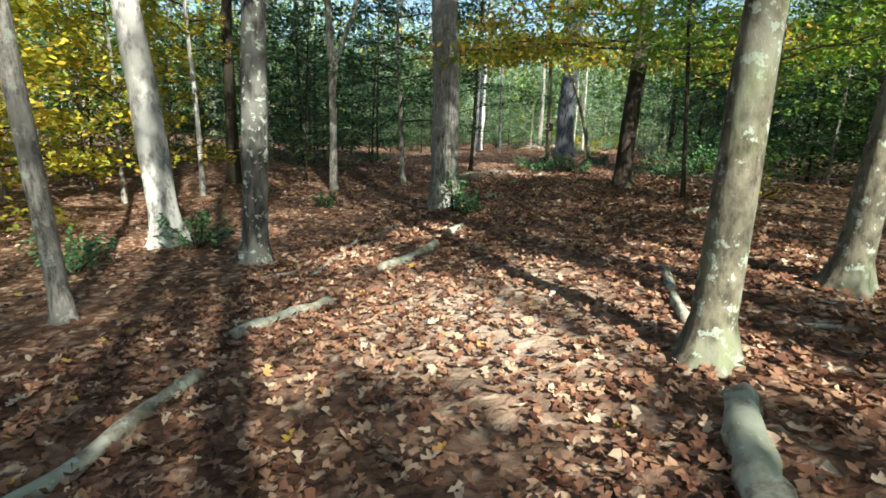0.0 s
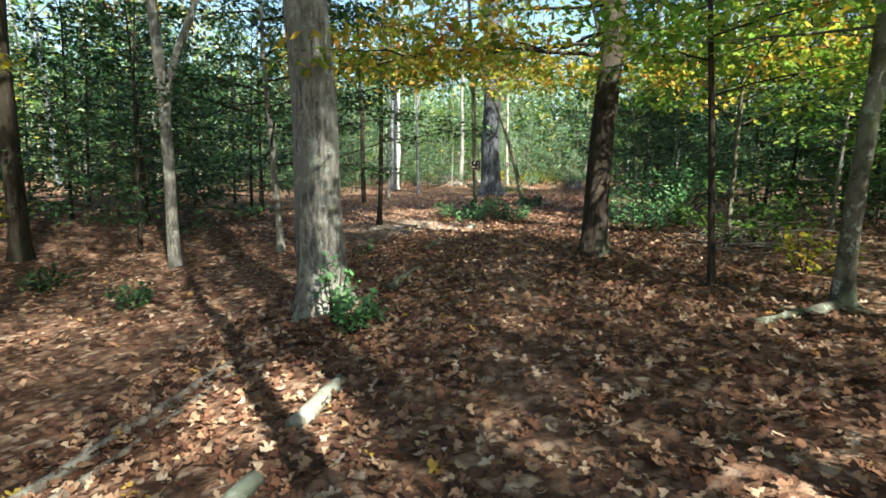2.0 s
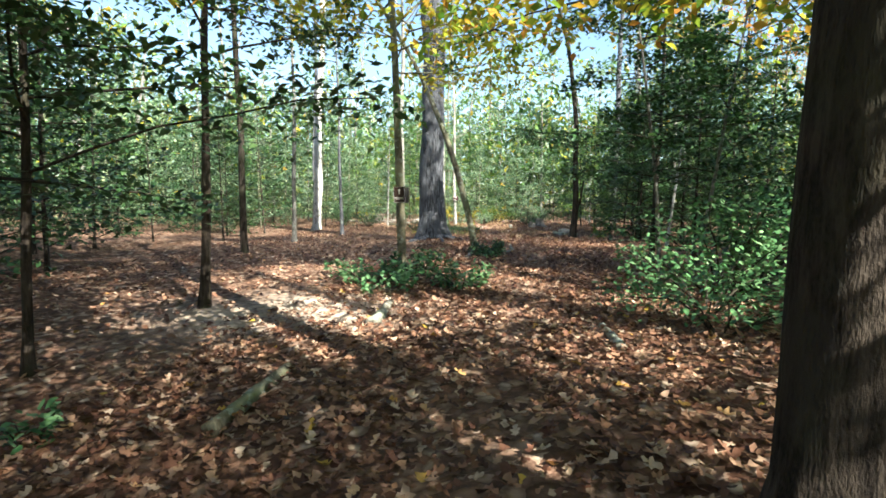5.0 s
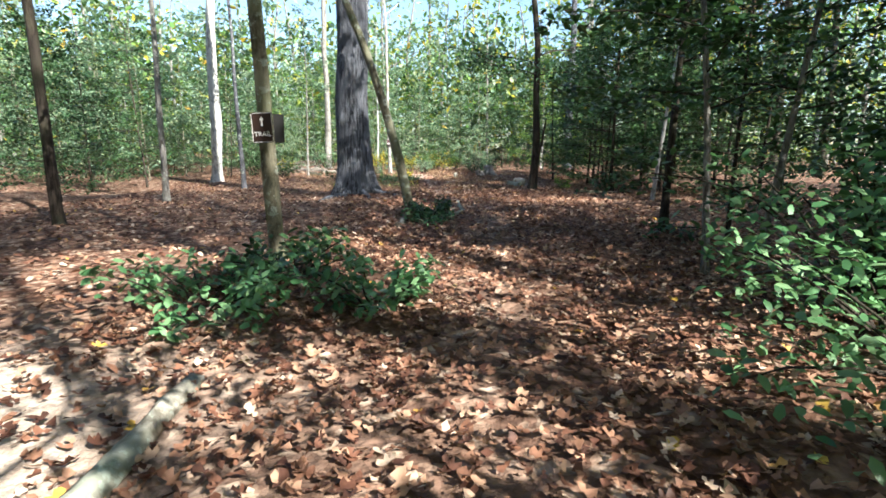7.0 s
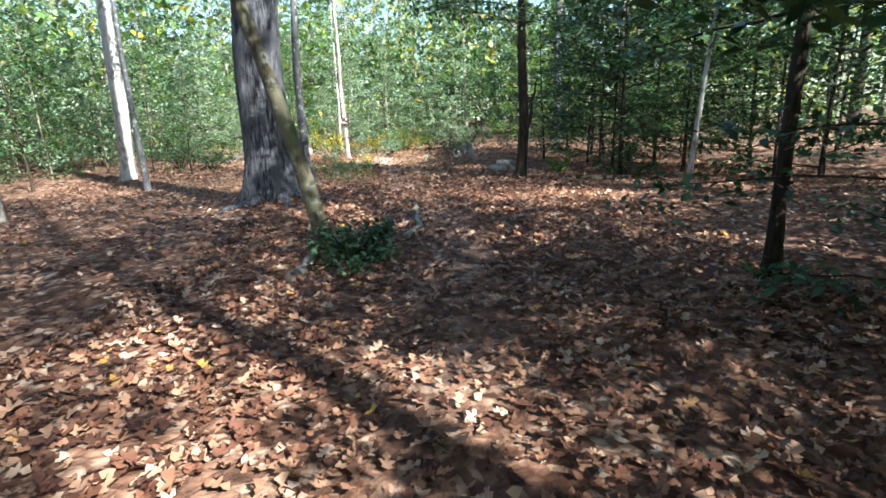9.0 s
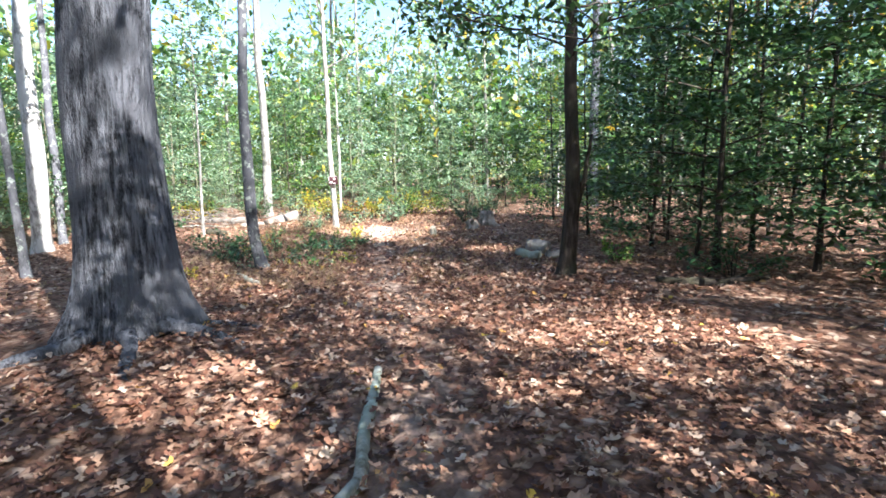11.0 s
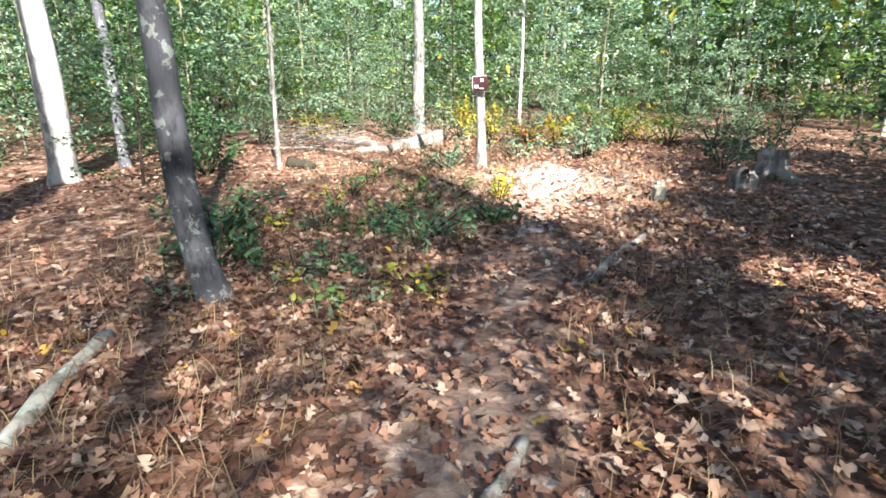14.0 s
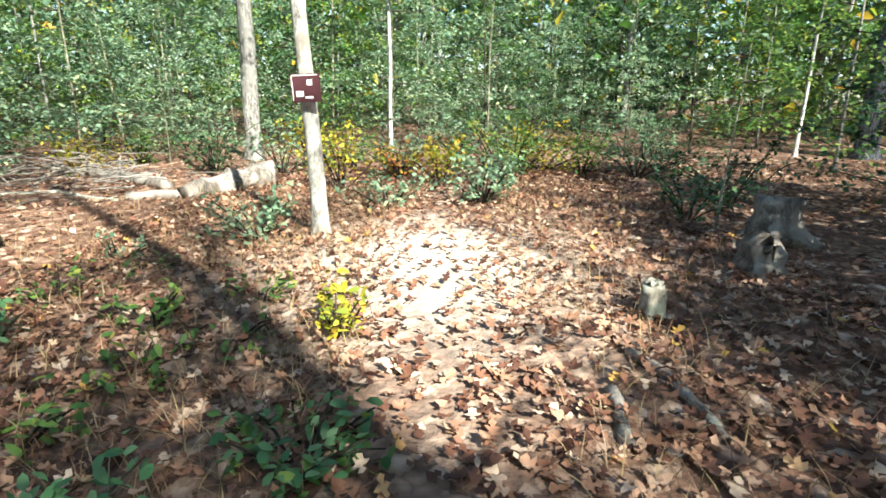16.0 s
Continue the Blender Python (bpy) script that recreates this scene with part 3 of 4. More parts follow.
big_oak = tall_tree("oak_tree", 5.36, 23.8, 0.40, 22, M_OAK, M_GREEN, "huge oak with deep furrows and mossy roots", (-0.012, 0.0), (0, 0), 43, 130, 0.7, 0.55, 11, 4.2, 3200, knobs=0.05, rings=120, ridges=0.016)
for k, (ax, ay, bx, by, r0) in enumerate(((5.62, 23.72, 6.45, 23.35, 0.065), (5.38, 23.5, 5.65, 22.85, 0.055), (5.1, 23.7, 4.4, 23.2, 0.065), (5.62, 23.95, 6.55, 23.78, 0.06))):
    t = np.linspace(0, 1, 12)
    x, y = ax + (bx - ax) * t + 0.05 * np.sin(5 * t + k), ay + (by - ay) * t + 0.05 * np.sin(4 * t + 2 * k)
    rr = r0 * (1 - 0.75 * t) + 0.01
    line = np.stack([x, y, ground_z(x, y) + 0.15 * rr - 0.05 * t + 0.08 * np.exp(-t * 5)], -1) - np.array(big_oak.location)
    np_mesh("root", *tube(line, rr, 12, 0, 0, 0.15, 900 + k), M_OAK, big_oak, "low grey surface root", rounded=True)
tall_tree("poplar_tree", 1.9, 31.6, 0.19, 19, M_PALE, M_LIGHT, "white sunlit trunk far in the wood", (0.03, 0.0), (0, 0), 44, 16, 0.6, 0.6, 8, 3.0, 1800)
tall_tree("grey_tree", 1.75, 33.2, 0.10, 15, M_BLUE, M_LIGHT, "grey trunk close beside a white one", (0.01, 0.0), (0, 0), 71, 12, 0.5, 0.6, 6, 2.2, 1000)
young_tree("grey_sapling", 2.9, 28.4, 9, 0.062, M_BLUE, M_LIGHT, "thin grey trunk beside a white one", 45, 16, 1.7, 1500, (0.07, 0.1), (-0.03, 0), 0.55)
tall_tree("dark_tree", 0.8, 21.2, 0.085, 12, M_DARK, M_YELLOW, "dark slim trunk among hollies", (-0.02, 0), (0, 0), 46, 12, 0.5, 0.4, 7, 2.4, 1500)
young_tree("grey_sapling", 1.55, 24.9, 9, 0.065, M_GREY, M_LIGHT, "thin grey trunk in the open wood", 47, 14, 1.6, 1300, (0.07, 0.1), (0.0, 0), 0.6)
young_tree("holly_sapling", 7.5, 16.45, 5.5, 0.034, M_GREY, M_HOLLY, "thin curved holly stem", 48, 24, 1.9, 5200, (0.05, 0.08), (-0.03, 0.05), 0.26, bend=(-0.02, 0))
young_tree("holly_sapling", 8.05, 16.4, 5.5, 0.034, M_GREY, M_HOLLY, "thin leaning holly stem", 49, 24, 1.9, 5200, (0.05, 0.08), (0.16, 0.0), 0.26)
young_tree("holly_tree", 8.5, 18.25, 6.5, 0.05, M_DARK, M_HOLLY, "dark holly trunk with dense leaves", 50, 26, 2.1, 6000, (0.05, 0.08), (0.01, 0), 0.24)

# trees along the walk, third stretch
tall_tree("grey_tree", 6.27, 27.5, 0.095, 13, M_BLUE, M_LIGHT, "smooth blue-grey trunk bowed at its foot", (0.03, 0.0), (0, 0), 61, 18, 0.7, 0.6, 7, 2.4, 1300, rings=34, kink=0.17)
tall_tree("oak_tree", 10.17, 25.25, 0.115, 11, M_DARK, M_HOLLY, "dark leaning trunk with a thin second stem", (0.085, 0.0), (-0.025, 0), 62, 20, 0.8, 0.6, 7, 1.8, 1300, (0.08, 0.12),
          low=((2.9, 3.3, 0.25, 1.8), (3.2, 2.4, 0.3, 1.8), (2.8, 4.4, 0.2, 1.8), (3.4, 0.5, 0.3, 1.8)), fork=(0.02, -0.4, 1.42, 1.9))
tall_tree("post_tree", 7.84, 32.3, 0.075, 9, M_POST, M_GREEN, "sunlit pale trunk with a small sign", (-0.03, 0.0), (0, 0), 63, 16, 0.7, 0.35, 7, 1.6, 900, (0.08, 0.12))
tall_tree("poplar_tree", 6.15, 38.3, 0.16, 18, M_GREY, M_LIGHT, "straight grey trunk at the wood's edge", (0, 0), (0, 0), 64, 14, 0.6, 0.55, 8, 2.8, 1800)
young_tree("sapling", 8.75, 39.8, 7, 0.045, M_PALE, M_LIGHT, "thin pale sapling among shrubs", 65, 18, 1.6, 1800, (0.07, 0.1), (0, 0), 0.4)
young_tree("sapling", 4.85, 32.3, 6, 0.032, M_GREY, M_LIGHT, "crooked pale sapling in a clearing", 66, 14, 1.2, 900, (0.06, 0.09), (0.01, 0), 0.45)
tall_tree("oak_tree", 18.4, 37.6, 0.23, 18, M_OAK, M_GREEN, "stout dark trunk beyond the clearing", (0.0, 0), (0, 0), 67, 16, 0.8, 0.5, 9, 3.2, 2200)
young_tree("sapling", 17.0, 38.0, 4, 0.04, M_PALE, M_GREEN, "short pale stem in shade", 68, 10, 1.0, 500, (0.06, 0.09), (0.02, 0), 0.5)
young_tree("holly_sapling", 11.45, 22.2, 5.5, 0.04, M_PALE, M_HOLLY, "leaning pale holly stem", 69, 24, 1.9, 4800, (0.05, 0.08), (0.12, 0.0), 0.3)
young_tree("holly_sapling", 12.4, 25.1, 5.5, 0.05, M_DARK, M_HOLLY, "dark holly stem with drooping sprays", 70, 28, 2.2, 6500, (0.05, 0.08), (0.0, 0.0), 0.16)

# ---- the wood on both sides: understorey ----
HOLLY = [young_tree("holly_tree", -7.5 - 3 * k, 16 + 5 * k, 5.0, 0.035, M_DARK, M_HOLLY, "dense dark green holly in the understorey", 81 + k, 36, 1.9, 3000, (0.06, 0.095), clear=0.02) for k in range(3)]
GREEN = [young_tree("beech_sapling", 10.0 + 3 * k, 10.0 + 2 * k, 5.2, 0.03, M_GREY, M_GREEN, "leafy green beech sapling in the understorey", 85 + k, 30, 2.0, 2600, (0.065, 0.10), clear=0.03) for k in range(3)]
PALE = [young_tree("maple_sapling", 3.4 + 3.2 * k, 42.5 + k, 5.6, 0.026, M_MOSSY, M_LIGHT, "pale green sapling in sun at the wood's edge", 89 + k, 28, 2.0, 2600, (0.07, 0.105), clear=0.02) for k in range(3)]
GOLD = [young_tree("beech_sapling", -7.0 - 2 * k, 10 + 2.5 * k, 5.0, 0.04, M_GREY, M_YELLOW, "golden autumn beech sapling", 93 + k, 26, 1.9, 3000, (0.07, 0.105), clear=0.1) for k in range(2)]
PATHX, PATHY = [1.3, 1.5, 2.3, 3.4, 4.6, 6.2, 7.3, 7.9, 7.9, 8.3, 8.8, 9.8], [-8, 3, 7, 11.5, 14.5, 18, 21, 24, 26, 28.5, 33, 37]
TAKEN = [(o.location.x, o.location.y) for o in scene.objects if o.type == "EMPTY"]


def open_ground(x, y, clear, spacing):
    return (abs(x - np.interp(y, PATHY, PATHX)) > clear or y > 39) and all(math.hypot(x - a, y - b) > spacing for a, b in TAKEN)


def scatter(kinds, count, x0, x1, y0, y1, clear, spacing, lo, hi):
    made, tries = 0, 0
    while made < count and tries < 400:
        tries += 1
        x, y = rng.uniform(x0, x1), rng.uniform(y0, y1)
        if open_ground(x, y, clear, spacing):
            again(kinds[rng.integers(len(kinds))], x, y, rng.uniform(lo, hi), rng.uniform(0, 6.28))
            TAKEN.append((x, y))
            made += 1


scatter(HOLLY, 16, -9, -2.4, 12.5, 24, 3.4, 1.3, 0.75, 1.15)
scatter(GOLD, 9, -10, -4.6, 6, 15, 4, 1.3, 0.8, 1.2)
scatter(GREEN, 8, -12, -5, 8, 19, 4, 1.6, 0.8, 1.2)
scatter(PALE, 12, -8, 3.5, 32, 42, 4, 1.6, 0.8, 1.2)
scatter(HOLLY, 7, -7, 0.5, 24, 32, 5, 1.6, 0.7, 1.0)
scatter(GREEN, 8, 8.2, 15, 8.5, 14.5, 3.4, 1.5, 0.7, 1.1)
scatter(HOLLY, 9, 13.2, 18, 14.5, 20.5, 4, 1.2, 0.75, 1.15)
scatter(HOLLY, 10, 13.4, 20, 21, 33, 4.4, 1.4, 0.8, 1.15)
scatter(PALE, 13, -1, 16, 38, 47, 4, 1.3, 0.6, 1.2)
scatter(HOLLY, 7, -1, 16, 38.5, 46, 4, 1.2, 0.45, 0.9)
scatter(PALE, 4, 4, 14, 37, 41, 3.5, 1.2, 0.3, 0.5)
scatter(GREEN, 10, 13, 25, 36, 48, 4, 1.6, 0.8, 1.2)
scatter(GREEN, 10, -5, 9, 39, 48, 4, 1.4, 0.8, 1.2)
scatter(GREEN, 7, 4, 14, 45, 52, 4, 1.6, 1.0, 1.4)

for x, y, k in ((10.4, 16.0, 1.1), (11.4, 14.8, 1.2), (12.5, 15.6, 1.1), (9.5, 14.1, 1.0), (10.6, 12.9, 1.2), (8.9, 17.6, 0.8), (13.6, 14.4, 1.2), (14.6, 16.6, 1.1), (14.6, 22.4, 1.2), (15.4, 24.6, 1.2), (16.2, 27.2, 1.2),
                (14.9, 29.2, 1.1), (-1.7, 18.6, 1.0), (-1.6, 17.0, 0.9), (-3.2, 15.4, 1.1), (-2.6, 13.6, 0.9), (13.4, 24.4, 1.1), (12.7, 25.8, 0.85), (3.5, 31.1, 0.55), (2.2, 33.6, 0.7), (13.2, 27.5, 1.0), (12.9, 29.2, 0.8), (14.2, 26.2, 1.1)):
    again(HOLLY[int(x) % 3], x, y, k, x)
    TAKEN.append((x, y))
scatter(HOLLY + PALE, 11, -14, 14, 48, 57, 4, 1.7, 1.3, 1.8)
scatter(PALE, 11, -12, 16, 46, 56, 4, 2.0, 1.4, 1.9)
scatter(HOLLY + GREEN, 7, 14, 30, 44, 56, 4, 1.8, 1.3, 1.8)
scatter(HOLLY + PALE, 7, -18, -5, 22, 44, 4, 1.8, 1.2, 1.7)
scatter(HOLLY + GOLD, 6, -18, -11, 4, 22, 4, 1.8, 1.2, 1.6)
scatter(HOLLY + GREEN, 6, 15, 24, 6, 24, 4, 1.8, 1.2, 1.6)

# ---- the wood on both sides: tall trees that shade it ----
TALL = [tall_tree("oak_tree", (20, 16.5, -9)[k], (7, -9, 0)[k], 0.19, 17, (M_OAK, M_GREY, M_DARK)[k], (M_GREEN, M_YELLOW, M_ORANGE)[k],
                  ("tall oak in leaf among the trees", "tall grey tree with yellow crown", "tall dark tree with orange crown")[k], (0.01, 0.01), (0, 0), 101 + k, 12, 0.7, 0.45, 10, 3.8, 2300, (0.15, 0.24))
        for k in range(3)]
LIT = [(4.0, 41.0, 2.0), (9.0, 41.0, 2.2), (14.0, 41.0, 2.0), (0.0, 38.0, 2.0), (9.0, 10.0, 2.0), (6.6, 15.5, 1.2), (9.2, 21.4, 1.6), (8.6, 31.4, 3.0), (2.4, 14.8, 2.2), (1.9, 4.2, 1.9), (4.0, 12.6, 1.6), (7.2, 33.0, 2.4)]


def shade_free(x, y, scale):
    for z in (7, 9, 11, 13, 15):
        d = z * scale / math.tan(radians(SUN_EL))
        if any(math.hypot(x - SUN_DIR[0] * d - a, y - SUN_DIR[1] * d - b) < c + 1.2 for a, b, c in LIT + SUNNY + SUN_GAPS):
            return False
    return True


made = 0
for _ in range(1600):
    x, y = rng.uniform(-22, 34), rng.uniform(-24, 56)
    s = rng.uniform(0.75, 1.2)
    if made < 52 and open_ground(x, y, 6.0, 3.0) and shade_free(x, y, s):
        again(TALL[rng.integers(3)], x, y, s, rng.uniform(0, 6.28))
        TAKEN.append((x, y))
        made += 1

# tall trees added south of the trail, mostly out of view, to dapple it: gaps cut in their crowns let the sun through
def shade_tree(x, y, h, r, mat, leaf, label, seed, clumps=44, per=100, reach=4.4, low=0.5):
    g = np.random.default_rng(seed)
    root = base("oak_tree", x, y, label, "tree", "woodland trees")
    wood, pts = Heap(), []
    path = spine(h, (g.normal(0, 0.012), g.normal(0, 0.012)), (0, 0), r, seed)
    zz = np.maximum(path[:, 2], 0)
    stem = tube(path, r * (1.06 - 0.8 * (zz / h) ** 0.9) * (1 + 0.28 * np.exp(-zz / (r * 1.1))), 12, 0.3, g.uniform(0, 6), 0.08, seed, foot=r * 0.75)
    for k in range(clumps):
        z = h * (low + (0.98 - low) * (k + g.uniform(0, 0.9)) / clumps)
        az, span = k * 2.4 + g.uniform(-0.5, 0.5), reach * (1.1 - 0.6 * (z / h - low) / (1 - low)) * g.uniform(0.35, 1.1)
        rise = g.uniform(0.1, 0.6)
        tip = along(path, z) + span * np.array((math.cos(az) * math.cos(rise), math.sin(az) * math.cos(rise), math.sin(rise)))
        if not len(open_crown(tip[None], x, y, 0.0)):
            continue
        line = branch(wood, along(path, z), az, rise, span, max(0.010, r * 0.11), g, 4, 5)
        pts.append(line[-1] + g.normal(0, 1, (per, 3)) * (0.62, 0.62, 0.4))
    np_mesh("trunk", *stem, mat, root, rounded=True)
    tagged(np_mesh("branching", *wood.arrays(), mat, root, rounded=True), kind="stuff")
    tagged(np_mesh("crown", *leaves(open_crown(np.concatenate(pts), x, y, 0.0, SUNNY + SUN_GAPS), (0.11, 0.19), 1.0, DIAMOND, g), leaf, root), kind="stuff")
    return root


g = np.random.default_rng(57)
for k in range(26):
    y = -17 + 3.1 * (k // 2) + g.uniform(-1, 1)
    x = np.interp(y, PATHY, PATHX) + (8.3, 12.6)[k % 2] + g.uniform(-0.9, 0.9) - 3.5 * (y < -4)
    if not open_ground(x, y, 5.0, 1.0):
        continue
    TAKEN.append((x, y))
    shade_tree(x, y, g.uniform(15, 19), g.uniform(0.13, 0.2), (M_GREY, M_DARK, M_OAK)[k % 3], (M_GREEN, M_YELLOW, M_GREEN, M_AUTUMN)[k % 4], "tall oak with an open crown, added to shade the trail", 400 + k)
for k, (x, y) in enumerate(((1.5, -9.5), (10.8, 11.6), (15.4, 14.6), (13.9, 9.8), (7.5, -5.4), (6.1, -2.2), (4.6, -8.0), (-3.0, -5.5), (3.8, -4.6), (-1.0, -12.5), (5.5, -12.0))):
    shade_tree(x, y, 15.0 + k, 0.16, (M_GREY, M_DARK)[k % 2], (M_GREEN, M_YELLOW)[k % 2], "tall oak with an open crown, added to shade the trail", 440 + k)

# ---- far woods, past where single trees can be told apart ----
g = np.random.default_rng(17)
wood, pts = Heap(), []
for k in range(330):
    a, d = (g.uniform(0, 6.283), g.uniform(33, 85)) if k < 200 else (g.uniform(0.5, 2.7), g.uniform(30, 70))
    x, y = 6 + d * math.cos(a), 18 + d * math.sin(a)
    z, r, h = float(ground_z(x, y)), g.uniform(0.06, 0.22), g.uniform(9, 18)
    path = np.array([(x, y, z - 0.2), (x + g.normal(0, 0.2), y, z + h * 0.5), (x + g.normal(0, 0.6), y, z + h)])
    wood.put(*tube(path, (r, r * 0.75, r * 0.25), 6, cap=False))
    for _ in range(4):
        c = (x + g.normal(0, 1.6), y + g.normal(0, 1.6), z + h * g.uniform(0.4, 1.0))
        pts.append(g.normal(0, 1, (36, 3)) * (0.9, 0.9, 0.6) + c)
    for _ in range(8):
        c = (x + g.normal(0, 2.5), y + g.normal(0, 2.5), z + g.uniform(0.3, 8.0))
        pts.append(g.normal(0, 1, (36, 3)) * (1.0, 1.0, 0.7) + c)
tagged(np_mesh("far_trunks", *wood.arrays(), M_GREY, rounded=True), "trunks of the far wood, grey and slender", "woods", kind="stuff")
pts = np.concatenate(pts)
pts = pts[pts[:, 2] > 0.4]
pick = g.choice(3, len(pts), p=(0.5, 0.38, 0.12))
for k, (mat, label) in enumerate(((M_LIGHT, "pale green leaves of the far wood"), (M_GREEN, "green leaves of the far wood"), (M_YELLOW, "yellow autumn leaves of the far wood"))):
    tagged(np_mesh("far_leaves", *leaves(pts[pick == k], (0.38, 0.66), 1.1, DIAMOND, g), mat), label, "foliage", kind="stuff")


# ---- shrubs and low plants ----
def shrub(name, x, y, h, spread, count, size, mat, label, seed, stems=9, shape=OVAL, stem_mat=None, category="shrub", group="shrubs", flat=0.05):
    """A low bush: arching stems with leaves along them."""
    g = np.random.default_rng(seed)
    root = base(name, x, y, label, category, group)
    wood, pts = Heap(), []
    for k in range(stems):
        az = k * 2.4 + g.uniform(-0.4, 0.4)
        length = math.hypot(h, spread) * g.uniform(0.7, 1.1)
        up = math.atan2(h, spread) * g.uniform(0.8, 1.5)
        line = branch(wood, np.array((0.03 * math.cos(az), 0.03 * math.sin(az), -0.03)), az, min(up, 1.45), length, 0.006 + 0.004 * h, g, 4, 7, 0.55)
        line[:, 2] = np.maximum(line[:, 2], -0.02)
        p = spray(line, count // stems, 0.25 * length, g, flat, 0.15)
        pts.append(p)
    tagged(np_mesh("stem", *wood.arrays(), stem_mat or M_DARK, root), kind="stuff")
    p = np.concatenate(pts)
    p[:, 2] = np.maximum(p[:, 2], 0.02)
    tagged(np_mesh("foliage", *leaves(p, size, 0.8, shape, g), mat, root), kind="stuff")
    return root


shrub("shrub", 1.28, 8.5, 0.42, 0.30, 260, (0.05, 0.09), M_SHRUB, "small green shrub at the foot of an oak", 201)
shrub("shrub", 1.16, 8.7, 0.75, 0.22, 160, (0.05, 0.09), M_SHRUB, "leafy shoots climbing an oak's foot", 202)
shrub("shrub", -1.88, 6.85, 0.55, 0.42, 420, (0.05, 0.09), M_SHRUB, "green shrub between two trunks", 203)
shrub("shrub", -2.65, 5.8, 0.5, 0.42, 380, (0.05, 0.085), M_SHRUB, "green shrub beside a pale beech", 204)
shrub("shrub", -3.0, 11.6, 0.45, 0.35, 300, (0.05, 0.08), M_HOLLY, "low dark shrub in shade", 205)
shrub("shrub", -1.25, 10.3, 0.34, 0.28, 240, (0.05, 0.08), M_HOLLY, "low dark shrub among fallen leaves", 206)
shrub("shrub", 3.25, 16.2, 0.42, 0.72, 620, (0.06, 0.10), M_SHRUB, "spreading green shrub below a signed tree", 207, 12)
shrub("shrub", 4.35, 16.0, 0.5, 0.42, 420, (0.06, 0.10), M_SHRUB, "leafy green shrub beside the trail", 208, 10)
shrub("shrub", 3.85, 16.7, 0.5, 0.5, 420, (0.06, 0.10), M_HOLLY, "dark green shrub round a tree's foot", 209, 10)
shrub("arching_bush", 6.25, 13.75, 0.8, 1.05, 1000, (0.05, 0.08), M_SHRUB, "tall arching bush with broad green leaves", 210, 13, flat=0.1)
shrub("arching_bush", 5.75, 12.9, 0.5, 0.6, 170, (0.06, 0.10), M_SHRUB, "broad-leaved bush reaching over the trail", 211, 9)
shrub("arching_bush", 7.1, 14.6, 1.5, 1.0, 1500, (0.06, 0.095), M_SHRUB, "tall leafy bush at the trail's edge", 243, 16, flat=0.12)
shrub("arching_bush", 7.9, 15.2, 1.9, 1.1, 1500, (0.06, 0.095), M_HOLLY, "dark tall bush behind a lighter one", 244, 16, flat=0.15)
shrub("shrub", 5.95, 20.4, 0.48, 0.48, 900, (0.045, 0.075), M_HOLLY, "dark low bush at a leaning tree's foot", 212, 14)
shrub("shrub", 5.85, 20.05, 0.3, 0.4, 320, (0.045, 0.075), M_SHRUB, "green leaves round a leaning tree's foot", 213, 10)
shrub("shrub", 7.4, 29.0, 0.34, 0.42, 360, (0.04, 0.07), M_SHRUB, "low green shrub beside the trail", 214, 10)
shrub("shrub", 8.0, 29.45, 0.22, 0.26, 130, (0.04, 0.07), M_SHRUB, "small green plant at the trail's edge", 215)
shrub("shrub", 5.6, 28.9, 0.6, 0.55, 520, (0.05, 0.08), M_HOLLY, "dark holly bush behind a bowed trunk", 216, 12)
shrub("shrub", 5.95, 28.2, 0.4, 0.4, 300, (0.05, 0.08), M_HOLLY, "dark low holly bush", 217, 10)
shrub("low_plant", 6.75, 29.1, 0.18, 0.18, 60, (0.045, 0.075), M_GREEN, "bright green seedling among leaves", 218, 6, category="plant", group="low plants")
shrub("low_plant", 6.85, 28.1, 0.2, 0.25, 90, (0.045, 0.075), M_SHRUB, "green seedling among leaves", 219, 6, category="plant", group="low plants")
shrub("low_plant", 8.0, 29.5, 0.16, 0.3, 90, (0.045, 0.075), M_GREEN, "green plant beside the trail", 220, 7, category="plant", group="low plants")
shrub("low_plant", 7.2, 30.15, 0.2, 0.2, 60, (0.045, 0.075), M_GREEN, "light green plant among dry grass", 221, 6, category="plant", group="low plants")
shrub("low_plant", 7.1, 30.7, 0.3, 0.2, 80, (0.045, 0.075), M_GREEN, "upright green plant among dry grass", 222, 6, category="plant", group="low plants")
shrub("low_plant", 6.95, 29.75, 0.25, 0.3, 90, (0.045, 0.075), M_GREEN, "leafy green plant on the bank", 223, 6, category="plant", group="low plants")
shrub("golden_shrub", 8.07, 30.5, 0.34, 0.22, 130, (0.04, 0.08), M_YELLOW, "golden yellow plant in the sun", 224, 8)
shrub("golden_shrub", 7.35, 32.3, 0.5, 0.4, 330, (0.04, 0.075), M_LIGHT, "yellow-green shrub at a pale trunk", 225, 10)
shrub("golden_shrub", 7.9, 34.6, 1.1, 0.5, 420, (0.05, 0.09), M_YELLOW, "yellow autumn shrub behind the sign", 226, 10)
shrub("golden_shrub", 10.6, 36.0, 1.1, 0.7, 520, (0.05, 0.09), M_YELLOW, "yellow and brown shrub by the clearing", 227, 12)
shrub("golden_shrub", 9.2, 34.9, 0.8, 0.5, 360, (0.05, 0.09), M_YELLOW, "yellow shrub in full sun", 241, 10)
shrub("golden_shrub", 8.7, 35.8, 0.7, 0.5, 300, (0.05, 0.09), M_ORANGE, "reddish autumn shrub in sun", 242, 10)
shrub("shrub", 9.5, 33.7, 0.75, 0.55, 520, (0.05, 0.09), M_LIGHT, "sunlit green shrub at the clearing", 228, 12)
